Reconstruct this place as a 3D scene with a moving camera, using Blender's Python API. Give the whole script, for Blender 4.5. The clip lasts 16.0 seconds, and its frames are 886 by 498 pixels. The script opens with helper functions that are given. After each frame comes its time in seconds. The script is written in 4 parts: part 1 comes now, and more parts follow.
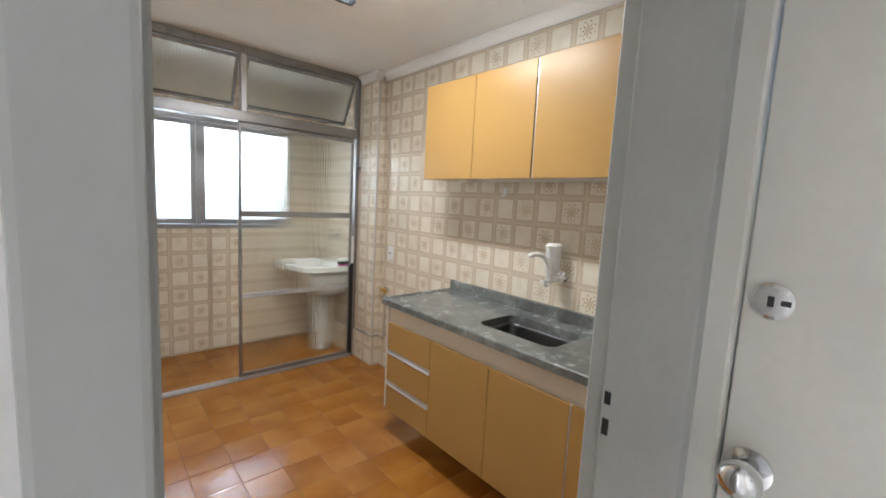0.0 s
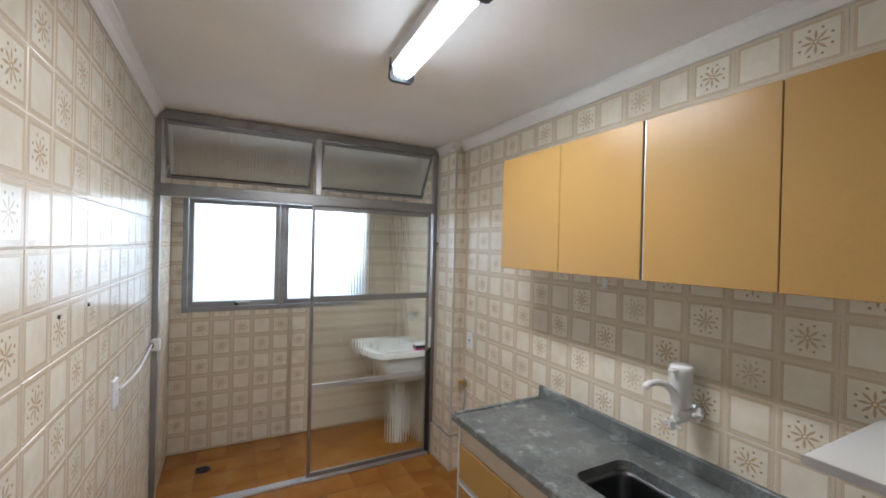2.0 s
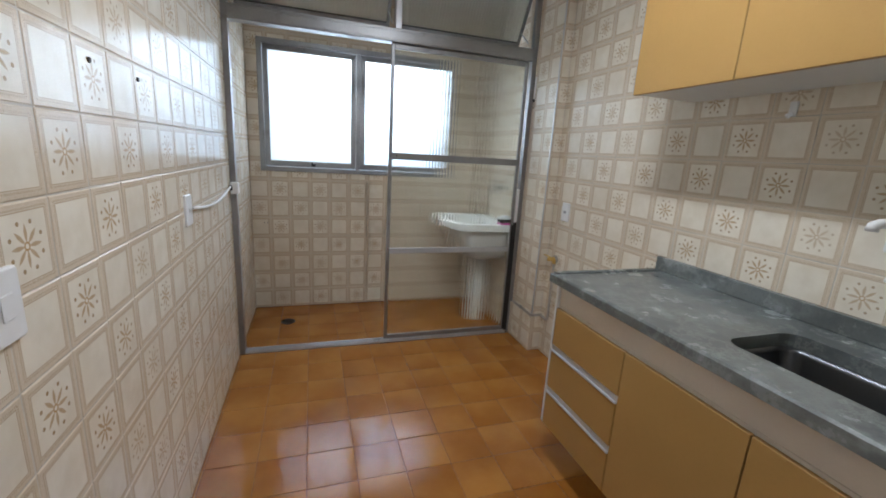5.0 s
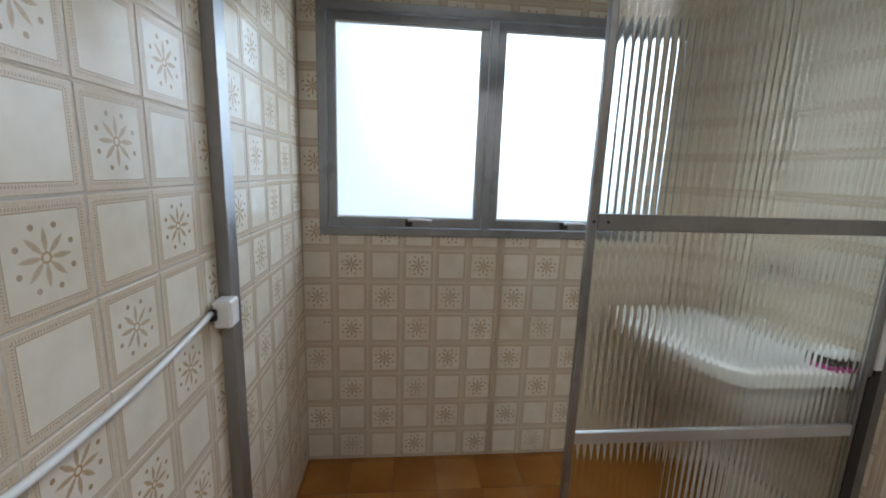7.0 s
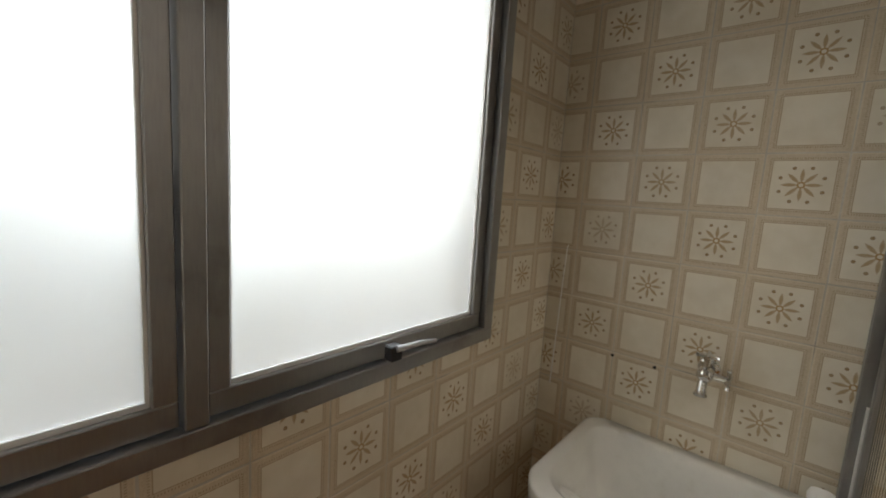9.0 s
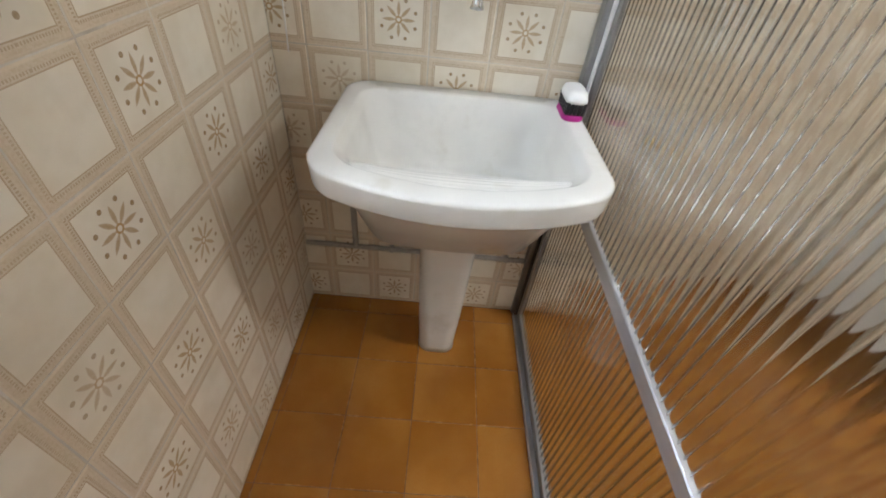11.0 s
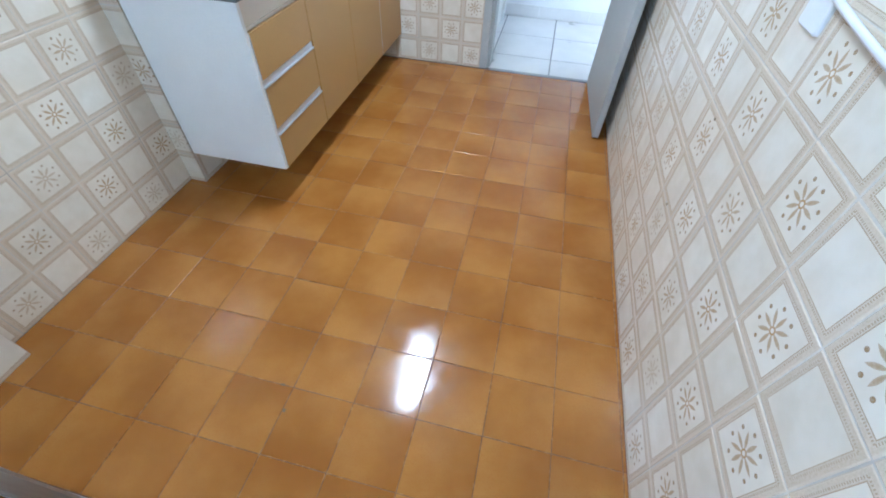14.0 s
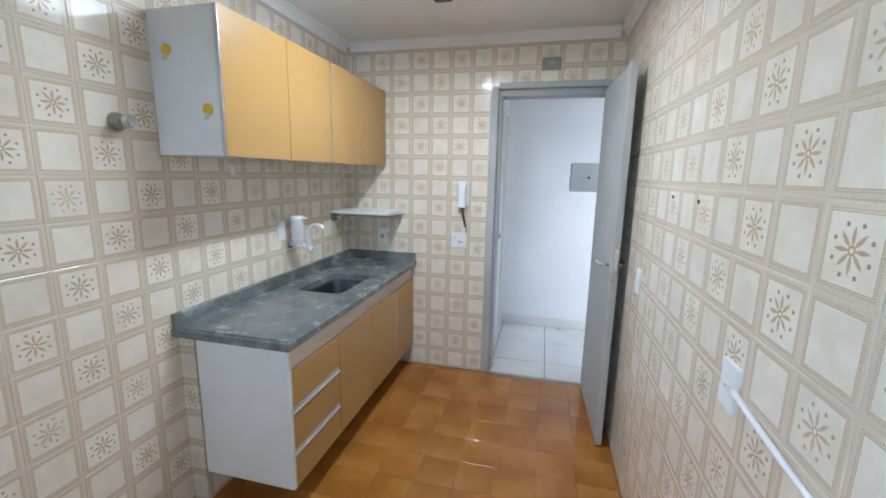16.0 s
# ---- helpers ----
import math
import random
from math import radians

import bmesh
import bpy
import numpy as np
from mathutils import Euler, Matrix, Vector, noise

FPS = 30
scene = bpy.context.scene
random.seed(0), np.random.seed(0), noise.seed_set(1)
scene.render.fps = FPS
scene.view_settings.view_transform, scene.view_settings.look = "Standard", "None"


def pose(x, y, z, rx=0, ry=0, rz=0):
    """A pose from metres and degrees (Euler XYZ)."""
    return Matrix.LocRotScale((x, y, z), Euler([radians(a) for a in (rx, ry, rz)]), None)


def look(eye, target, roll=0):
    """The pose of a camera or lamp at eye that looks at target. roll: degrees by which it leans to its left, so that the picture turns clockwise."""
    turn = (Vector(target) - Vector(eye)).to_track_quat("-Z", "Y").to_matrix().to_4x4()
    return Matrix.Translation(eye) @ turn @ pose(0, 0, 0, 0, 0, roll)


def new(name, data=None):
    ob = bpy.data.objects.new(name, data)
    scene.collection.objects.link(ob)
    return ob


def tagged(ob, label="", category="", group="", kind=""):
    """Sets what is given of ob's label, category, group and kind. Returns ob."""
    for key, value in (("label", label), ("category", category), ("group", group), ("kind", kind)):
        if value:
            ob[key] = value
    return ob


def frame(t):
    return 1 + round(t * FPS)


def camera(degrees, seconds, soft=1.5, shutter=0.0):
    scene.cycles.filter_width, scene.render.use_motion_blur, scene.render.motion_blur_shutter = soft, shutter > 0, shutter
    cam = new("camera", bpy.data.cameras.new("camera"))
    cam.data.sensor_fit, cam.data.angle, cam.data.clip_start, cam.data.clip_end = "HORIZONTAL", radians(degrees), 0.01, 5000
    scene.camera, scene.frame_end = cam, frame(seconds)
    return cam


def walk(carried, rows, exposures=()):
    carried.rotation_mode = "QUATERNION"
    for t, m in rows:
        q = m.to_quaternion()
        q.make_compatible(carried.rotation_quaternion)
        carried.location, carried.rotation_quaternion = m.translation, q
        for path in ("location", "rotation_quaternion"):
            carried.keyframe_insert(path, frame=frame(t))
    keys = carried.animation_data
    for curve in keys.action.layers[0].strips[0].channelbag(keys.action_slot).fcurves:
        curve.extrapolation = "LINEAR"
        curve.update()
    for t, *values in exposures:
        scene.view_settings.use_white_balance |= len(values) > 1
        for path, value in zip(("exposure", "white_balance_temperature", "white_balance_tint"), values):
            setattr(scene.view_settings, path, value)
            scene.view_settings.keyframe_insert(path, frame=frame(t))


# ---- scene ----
cam = camera(94.7, 16.0, soft=1.8)
PATH = [
    (0, (0.068, -0.308, 1.447), (1.381, 1.184, 1.218), 3.0),
    (0.5, (0.288, -0.173, 1.513), (1.25, 1.572, 1.341), 2.6),
    (1, (0.364, -0.096, 1.589), (1.18, 1.727, 1.49), 2.1),
    (1.5, (0.379, -0.065, 1.635), (1.227, 1.746, 1.606), 1.5),
    (2, (0.404, -0.027, 1.675), (1.33, 1.745, 1.666), 1.4),
    (2.5, (0.408, 0.005, 1.614), (1.395, 1.742, 1.535), 1.5),
    (3, (0.404, 0.029, 1.487), (1.418, 1.74, 1.271), 1.7),
    (3.2, (0.393, 0.031, 1.45), (1.409, 1.732, 1.173), 1.7),
    (5.3, (0.466, 0.466, 1.31), (0.939, 2.355, 0.853), 3.8),
    (5.5, (0.476, 0.621, 1.319), (0.848, 2.537, 0.879), 3.9),
    (6, (0.47, 1.071, 1.34), (0.663, 3.017, 0.921), 3.1),
    (6.5, (0.442, 1.522, 1.371), (0.593, 3.474, 0.962), 2.3),
    (7, (0.44, 1.942, 1.396), (0.633, 3.898, 1.026), 2.0),
    (7.5, (0.418, 2.352, 1.465), (0.826, 4.286, 1.158), 2.6),
    (8, (0.42, 2.686, 1.504), (1.189, 4.525, 1.337), 3.5),
    (8.2, (0.435, 2.792, 1.525), (1.345, 4.548, 1.372), 4.0),
    (10.3, (0.866, 3.367, 1.335), (2.668, 3.559, 0.489), 4.6),
    (10.5, (0.867, 3.361, 1.298), (2.59, 3.477, 0.288), 4.8),
    (11, (0.832, 3.318, 1.22), (2.326, 3.255, -0.109), 6.7),
    (11.5, (0.778, 3.251, 1.166), (2.055, 3.015, -0.355), 7.7),
    (12, (0.757, 3.175, 1.159), (1.783, 2.71, -0.493), 9.3),
    (12.5, (0.651, 3.072, 1.126), (1.515, 2.305, -0.507), 7.3),
    (13, (0.581, 3.019, 1.16), (1.148, 2.025, -0.481), 5.7),
    (13.5, (0.495, 2.984, 1.184), (0.84, 1.827, -0.41), 4.3),
    (14, (0.463, 2.959, 1.247), (0.737, 1.632, -0.223), 2.5),
    (14.5, (0.468, 2.956, 1.344), (0.774, 1.423, 0.097), 1.2),
    (15, (0.46, 2.971, 1.421), (0.85, 1.253, 0.475), 0.4),
    (15.2, (0.477, 2.982, 1.466), (0.879, 1.21, 0.629), 0.7),
    (15.5, (0.463, 3.015, 1.486), (0.905, 1.168, 0.86), 0.7),
    (16, (0.451, 3.062, 1.527), (0.92, 1.152, 1.166), 1.1),
]
walk(cam, [(t, look(e, g, r)) for t, e, g, r in PATH], [(0, 2.92, 6450, 12), (1, 2.52, 6150, 12), (3, 2.54, 6150, 12), (5.5, 2.4, 5900, 10), (6.5, 2.36, 5900, 10), (7.0, 2.1, 6100, 10), (7.5, 1.5, 6950, 13), (8.2, 1.04, 8500, 14), (10.3, 2.34, 6700, 15), (11, 2.76, 6600, 14), (11.5, 3.04, 6700, 12), (12.5, 3.48, 5750, 9), (13, 3.58, 5500, 8), (13.5, 3.6, 5050, 6), (14, 3.46, 4880, 4), (15, 3.17, 5200, 7), (16, 2.87, 5450, 8)])

# ---- light ----
world = bpy.data.worlds.new("sky")
scene.world = world
world.use_nodes = True
sky = world.node_tree.nodes.new("ShaderNodeTexSky")
sky.sky_type, sky.sun_disc = "NISHITA", False
sky.sun_elevation, sky.sun_rotation = radians(48), radians(206)
world.node_tree.nodes["Background"].inputs["Strength"].default_value = 0.15
world.node_tree.links.new(sky.outputs["Color"], world.node_tree.nodes["Background"].inputs["Color"])

sun = new("sun", bpy.data.lights.new("sun", "SUN"))
sun.data.energy, sun.data.angle, sun.data.color = 0.8, radians(12), (1.0, 0.95, 0.88)
sun.matrix_world = look((0, 0, 6), (0.6, 1.2, 4.5))


def area_lamp(name, eye, target, sx, sy, watts, color, shape="RECTANGLE"):
    ob = new(name, bpy.data.lights.new(name, "AREA"))
    ob.data.shape, ob.data.size, ob.data.size_y = shape, sx, sy
    ob.data.energy, ob.data.color = watts, color
    ob.matrix_world = look(eye, target)
    return ob


area_lamp("living_room_daylight", (-0.775, -0.07, 1.1), (-0.775, -1.0, 1.1), 0.8, 1.9, 1.45, (1.0, 0.945, 0.90))

area_lamp("window_daylight", (1.24, 4.18, 2.0), (1.06, 2.9, 1.68), 1.8, 1.2, 4.0, (0.80, 0.91, 1.0), "ELLIPSE")

# ---- measures ----
WX = 1.967      # counter wall
LX = 1.88       # tiled ledge along the foot of the laundry end wall
EX = 1.897      # laundry end wall above it
LEDGE = 0.25
DY = 0.072      # door wall
LY = 3.75       # window wall
PY = 2.955      # glass partition
CY = 2.634      # where the ledge starts
UY = 2.652      # where the counter wall steps in
TOP = 2.405     # top of the wall tiles
CEIL = 2.47
T = 0.15        # wall tile
F = 0.2         # floor tile


# ---- node helpers ----
def material(name):
    m = bpy.data.materials.new(name)
    m.use_nodes = True
    return m, m.node_tree, m.node_tree.nodes["Principled BSDF"]


def feed(nt, sock, value):
    if hasattr(value, "links"):
        nt.links.new(value, sock)
    elif isinstance(value, tuple):
        sock.default_value = (*value, 1.0) if len(value) == 3 else value
    else:
        sock.default_value = value


def calc(nt, op, a, b=0.0, c=0.0):
    n = nt.nodes.new("ShaderNodeMath")
    n.operation = op
    for s, v in zip(n.inputs, (a, b, c)):
        feed(nt, s, v)
    return n.outputs[0]


def mixed(nt, fac, a, b, kind="MIX"):
    n = nt.nodes.new("ShaderNodeMixRGB")
    n.blend_type = kind
    for s, v in zip(n.inputs, (fac, a, b)):
        feed(nt, s, v)
    return n.outputs[0]


def ramp(nt, v, lo, hi, to0=0.0, to1=1.0):
    n = nt.nodes.new("ShaderNodeMapRange")
    n.interpolation_type = "SMOOTHSTEP"
    for s, x in zip(n.inputs, (v, lo, hi, to0, to1)):
        feed(nt, s, x)
    return n.outputs[0]


def grain(nt, scale, detail=4.0, rough=0.55, vec=None, stretch=None):
    n = nt.nodes.new("ShaderNodeTexNoise")
    n.inputs["Scale"].default_value, n.inputs["Detail"].default_value, n.inputs["Roughness"].default_value = scale, detail, rough
    if vec is None:
        vec = nt.nodes.new("ShaderNodeNewGeometry").outputs["Position"]
    if stretch:
        k = nt.nodes.new("ShaderNodeMapping")
        k.inputs["Scale"].default_value = stretch
        nt.links.new(vec, k.inputs["Vector"])
        vec = k.outputs[0]
    nt.links.new(vec, n.inputs["Vector"])
    return n.outputs["Fac"]


def bump(nt, bsdf, height, strength, distance):
    n = nt.nodes.new("ShaderNodeBump")
    n.inputs["Strength"].default_value, n.inputs["Distance"].default_value = strength, distance
    nt.links.new(height, n.inputs["Height"])
    nt.links.new(n.outputs[0], bsdf.inputs["Normal"])


def surface(name, base, rough=0.5, metal=0.0, vary=0.12, fine=160.0, coarse=3.0, relief=0.1, spec=0.5, stretch=None, dirt=None):
    """A plain material with variation at a coarse and a fine scale, and fine relief."""
    m, nt, b = material(name)
    g1, g2 = grain(nt, coarse), grain(nt, fine, 3.0, stretch=stretch)
    dark = tuple(c * (1 - vary) for c in base)
    lite = tuple(min(1.0, c * (1 + vary * 0.5)) for c in base)
    col = mixed(nt, ramp(nt, g1, 0.3, 0.7), dark, lite)
    col = mixed(nt, calc(nt, "MULTIPLY", ramp(nt, g2, 0.35, 0.75), 0.35), col, tuple(c * (1 - 1.3 * vary) for c in base))
    if dirt:
        col = mixed(nt, calc(nt, "MULTIPLY", ramp(nt, grain(nt, 9.0, 6.0), 0.56, 0.72), 0.5), col, dirt)
    feed(nt, b.inputs["Base Color"], col)
    feed(nt, b.inputs["Roughness"], ramp(nt, g1, 0.2, 0.8, rough * 0.85, min(1.0, rough * 1.2)))
    b.inputs["Metallic"].default_value, b.inputs["Specular IOR Level"].default_value = metal, spec
    bump(nt, b, g2, relief, 0.001)
    return m


def wall_tile_material(name, star):
    """Cream glazed tile with a beige beaded border; star adds the printed flower."""
    m, nt, b = material(name)
    xyz = nt.nodes.new("ShaderNodeSeparateXYZ")
    nt.links.new(nt.nodes.new("ShaderNodeTexCoord").outputs["Object"], xyz.inputs[0])
    u, v = xyz.outputs[0], xyz.outputs[1]
    au, av = calc(nt, "ABSOLUTE", u), calc(nt, "ABSOLUTE", v)
    e, along = calc(nt, "MAXIMUM", au, av), calc(nt, "MINIMUM", au, av)
    rnd = nt.nodes.new("ShaderNodeObjectInfo").outputs["Random"]
    cloud, fine = grain(nt, 14.0, 4.0), grain(nt, 220.0, 3.0)
    worn = ramp(nt, calc(nt, "ADD", calc(nt, "MULTIPLY", rnd, 0.55), calc(nt, "MULTIPLY", grain(nt, 3.2), 0.9)), 0.3, 0.75, 0.45, 1.0)
    panel = mixed(nt, ramp(nt, cloud, 0.3, 0.7), (0.745, 0.675, 0.56), (0.815, 0.755, 0.65))
    border = mixed(nt, ramp(nt, fine, 0.3, 0.7), (0.625, 0.52, 0.39), (0.70, 0.595, 0.465))
    col = mixed(nt, ramp(nt, e, 0.0565, 0.0575), panel, border)
    # two fine lines, a row of beads and a pale outer rim
    line = ramp(nt, calc(nt, "ABSOLUTE", calc(nt, "SUBTRACT", e, 0.0578)), 0.0004, 0.0012, 1.0, 0.0)
    line = calc(nt, "MULTIPLY", line, calc(nt, "MULTIPLY", worn, 0.75))
    col = mixed(nt, line, col, (0.42, 0.30, 0.19))
    beadline = ramp(nt, calc(nt, "ABSOLUTE", calc(nt, "SUBTRACT", e, 0.0625)), 0.0014, 0.0022, 1.0, 0.0)
    wave = ramp(nt, calc(nt, "SINE", calc(nt, "MULTIPLY", along, 1480.0)), -0.2, 0.4)
    bead = calc(nt, "MULTIPLY", beadline, wave)
    col = mixed(nt, calc(nt, "MULTIPLY", bead, calc(nt, "MULTIPLY", worn, 0.8)), col, (0.45, 0.335, 0.225))
    col = mixed(nt, ramp(nt, e, 0.0695, 0.0715, 0.0, 0.6), col, (0.73, 0.635, 0.505))
    relief = calc(nt, "ADD", calc(nt, "MULTIPLY", ramp(nt, e, 0.055, 0.058), 0.5), calc(nt, "MULTIPLY", bead, 0.5))
    if star:
        r = calc(nt, "SQRT", calc(nt, "ADD", calc(nt, "MULTIPLY", u, u), calc(nt, "MULTIPLY", v, v)))
        turn = calc(nt, "ARCTAN2", v, u)
        wedge = math.pi / 4
        fold = calc(nt, "ABSOLUTE", calc(nt, "SUBTRACT", calc(nt, "FLOORED_MODULO", calc(nt, "ADD", turn, wedge / 2), wedge), wedge / 2))
        a, c = calc(nt, "MULTIPLY", r, calc(nt, "COSINE", fold)), calc(nt, "MULTIPLY", r, calc(nt, "SINE", fold))
        k = calc(nt, "DIVIDE", calc(nt, "SUBTRACT", a, 0.022), 0.0175)
        half = calc(nt, "MULTIPLY", 0.0046, calc(nt, "SUBTRACT", 1.0, calc(nt, "MULTIPLY", k, k)))
        d = calc(nt, "SUBTRACT", half, c)
        petal = calc(nt, "MULTIPLY", ramp(nt, d, 0.0, 0.0008), ramp(nt, a, 0.006, 0.007))
        petal = calc(nt, "MULTIPLY", petal, ramp(nt, d, 0.0004, 0.0036, 0.75, 1.0))
        px, py = 0.0425 * math.cos(wedge / 2), 0.0425 * math.sin(wedge / 2)
        da, dc = calc(nt, "SUBTRACT", a, px), calc(nt, "SUBTRACT", c, py)
        dd = calc(nt, "SQRT", calc(nt, "ADD", calc(nt, "MULTIPLY", da, da), calc(nt, "MULTIPLY", dc, dc)))
        dot = ramp(nt, dd, 0.0036, 0.0045, 1.0, 0.0)
        ring = ramp(nt, calc(nt, "ABSOLUTE", calc(nt, "SUBTRACT", r, 0.0062)), 0.0012, 0.0022, 1.0, 0.0)
        fade = calc(nt, "MULTIPLY", worn, ramp(nt, fine, 0.25, 0.6, 0.75, 1.0))
        col = mixed(nt, calc(nt, "MULTIPLY", petal, calc(nt, "MULTIPLY", fade, 0.95)), col, (0.47, 0.325, 0.18))
        col = mixed(nt, calc(nt, "MULTIPLY", ring, fade), col, (0.45, 0.27, 0.11))
        col = mixed(nt, calc(nt, "MULTIPLY", dot, fade), col, (0.37, 0.25, 0.135))
    # each tile a touch lighter or darker, with faint grime
    col = mixed(nt, 1.0, col, mixed(nt, rnd, (0.93, 0.92, 0.90), (1.0, 1.0, 1.0)), "MULTIPLY")
    col = mixed(nt, ramp(nt, grain(nt, 2.2, 6.0), 0.55, 0.8, 0.0, 0.22), col, (0.42, 0.34, 0.24))
    feed(nt, b.inputs["Base Color"], col)
    feed(nt, b.inputs["Roughness"], ramp(nt, cloud, 0.3, 0.75, 0.12, 0.22))
    b.inputs["Specular IOR Level"].default_value = 0.22
    h = calc(nt, "ADD", calc(nt, "MULTIPLY", relief, 0.35), calc(nt, "MULTIPLY", grain(nt, 11.0, 1.0), 0.9))
    bump(nt, b, h, 0.35, 0.0012)
    return m


def floor_tile_material():
    """Orange-brown glazed tile, brushed lighter and darker from edge to edge."""
    m, nt, b = material("floor_tile_glaze")
    xyz = nt.nodes.new("ShaderNodeSeparateXYZ")
    nt.links.new(nt.nodes.new("ShaderNodeTexCoord").outputs["Object"], xyz.inputs[0])
    u, v = xyz.outputs[0], xyz.outputs[1]
    rnd = nt.nodes.new("ShaderNodeObjectInfo").outputs["Random"]
    flip = calc(nt, "SUBTRACT", calc(nt, "MULTIPLY", calc(nt, "GREATER_THAN", calc(nt, "FLOORED_MODULO", calc(nt, "MULTIPLY", rnd, 7.3), 1.0), 0.4), 2.0), 1.0)
    swap = calc(nt, "GREATER_THAN", calc(nt, "FLOORED_MODULO", calc(nt, "MULTIPLY", rnd, 17.7), 1.0), 0.55)
    way = calc(nt, "ADD", calc(nt, "MULTIPLY", u, swap), calc(nt, "MULTIPLY", v, calc(nt, "SUBTRACT", 1.0, swap)))
    slope = calc(nt, "MULTIPLY", calc(nt, "MULTIPLY", way, flip), 3.0)
    cloud = grain(nt, 6.0, 3.0)
    fine = grain(nt, 170.0, 4.0)
    mix = calc(nt, "ADD", calc(nt, "ADD", slope, calc(nt, "MULTIPLY", calc(nt, "SUBTRACT", cloud, 0.5), 1.3)), calc(nt, "MULTIPLY", calc(nt, "SUBTRACT", rnd, 0.5), 0.4))
    col = mixed(nt, ramp(nt, mix, -0.55, 0.6), (0.285, 0.104, 0.015), (0.415, 0.18, 0.034))
    col = mixed(nt, ramp(nt, fine, 0.45, 0.75, 0.0, 0.3), col, (0.33, 0.10, 0.015))
    e = calc(nt, "MAXIMUM", calc(nt, "ABSOLUTE", u), calc(nt, "ABSOLUTE", v))
    chip = calc(nt, "MULTIPLY", ramp(nt, e, 0.0965, 0.0985), ramp(nt, grain(nt, 60.0, 2.0), 0.5, 0.62))
    col = mixed(nt, calc(nt, "MULTIPLY", chip, 0.55), col, (0.55, 0.30, 0.10))
    feed(nt, b.inputs["Base Color"], col)
    feed(nt, b.inputs["Roughness"], ramp(nt, grain(nt, 9.0, 5.0), 0.3, 0.75, 0.08, 0.2))
    b.inputs["Specular IOR Level"].default_value = 0.42
    bump(nt, b, calc(nt, "ADD", calc(nt, "MULTIPLY", grain(nt, 10.0, 2.0), 2.0), calc(nt, "MULTIPLY", fine, 0.2)), 0.22, 0.002)
    return m


def stone_material():
    """Grey-green slate-like marble, cloudy and worn."""
    m, nt, b = material("grey_marble")
    big, mid, fine = grain(nt, 3.2, 7.0, 0.6), grain(nt, 10.0, 6.0, 0.62), grain(nt, 120.0, 4.0)
    col = mixed(nt, ramp(nt, big, 0.36, 0.64), (0.11, 0.12, 0.118), (0.175, 0.19, 0.187))
    col = mixed(nt, ramp(nt, mid, 0.45, 0.72, 0.0, 0.45), col, (0.29, 0.31, 0.305))
    patch = calc(nt, "MULTIPLY", ramp(nt, grain(nt, 7.0, 5.0, 0.6, stretch=(1.0, 0.6, 1.0)), 0.53, 0.66), ramp(nt, mid, 0.35, 0.6))
    col = mixed(nt, calc(nt, "MULTIPLY", patch, 0.3), col, (0.46, 0.50, 0.49))
    col = mixed(nt, ramp(nt, fine, 0.5, 0.75, 0.0, 0.4), col, (0.09, 0.095, 0.095))
    vein = ramp(nt, calc(nt, "ABSOLUTE", calc(nt, "SUBTRACT", grain(nt, 2.6, 8.0, 0.7), 0.5)), 0.0, 0.018, 0.16, 0.0)
    col = mixed(nt, vein, col, (0.5, 0.52, 0.5))
    feed(nt, b.inputs["Base Color"], col)
    feed(nt, b.inputs["Roughness"], ramp(nt, mid, 0.3, 0.7, 0.12, 0.3))
    bump(nt, b, fine, 0.12, 0.001)
    return m


def glass(name, rough, tint):
    m, nt, b = material(name)
    b.inputs["Base Color"].default_value = (*tint, 1)
    b.inputs["Transmission Weight"].default_value, b.inputs["IOR"].default_value = 1.0, 1.45
    feed(nt, b.inputs["Roughness"], ramp(nt, grain(nt, 12.0), 0.2, 0.8, rough * 0.9, min(1.0, rough * 1.1)))
    return m


def glow(name, color, strength):
    m, nt, b = material(name)
    b.inputs["Base Color"].default_value = (*color, 1)
    b.inputs["Emission Color"].default_value, b.inputs["Emission Strength"].default_value = (*color, 1), strength
    return m


TILE_PLAIN, TILE_STAR = wall_tile_material("wall_tile_plain", False), wall_tile_material("wall_tile_star", True)
FLOOR_TILE, STONE = floor_tile_material(), stone_material()
GROUT = surface("wall_grout", (0.62, 0.57, 0.50), 0.85, vary=0.25, fine=90, dirt=(0.3, 0.24, 0.17))
FLOOR_GROUT = surface("floor_grout", (0.20, 0.10, 0.045), 0.85, vary=0.4, fine=70, dirt=(0.06, 0.035, 0.02))
PLASTER = surface("ceiling_paint", (0.80, 0.765, 0.725), 0.85, vary=0.07, fine=60, coarse=1.2, relief=0.25)
WHITE_WALL = surface("hall_wall_paint", (0.80, 0.79, 0.78), 0.8, vary=0.06, fine=90, coarse=1.5, relief=0.25)
HALL_TILE = surface("hall_floor_tile", (0.70, 0.68, 0.65), 0.3, vary=0.1, fine=120)
HALL_GROUT = surface("hall_grout", (0.26, 0.25, 0.24), 0.9, vary=0.3)
GREY_PAINT = surface("door_grey_paint", (0.44, 0.45, 0.435), 0.5, vary=0.10, fine=70, relief=0.2, spec=0.3)
LOBBY_DOOR = surface("white_door_paint", (0.70, 0.69, 0.64), 0.4, vary=0.08, fine=60, relief=0.2)
ALU = surface("aluminium", (0.36, 0.36, 0.365), 0.38, 0.85, vary=0.18, fine=300, relief=0.15, stretch=(1, 1, 0.1), dirt=(0.2, 0.19, 0.18))
ALU_PALE = surface("pale_aluminium", (0.62, 0.63, 0.66), 0.36, 0.7, vary=0.15, fine=260)
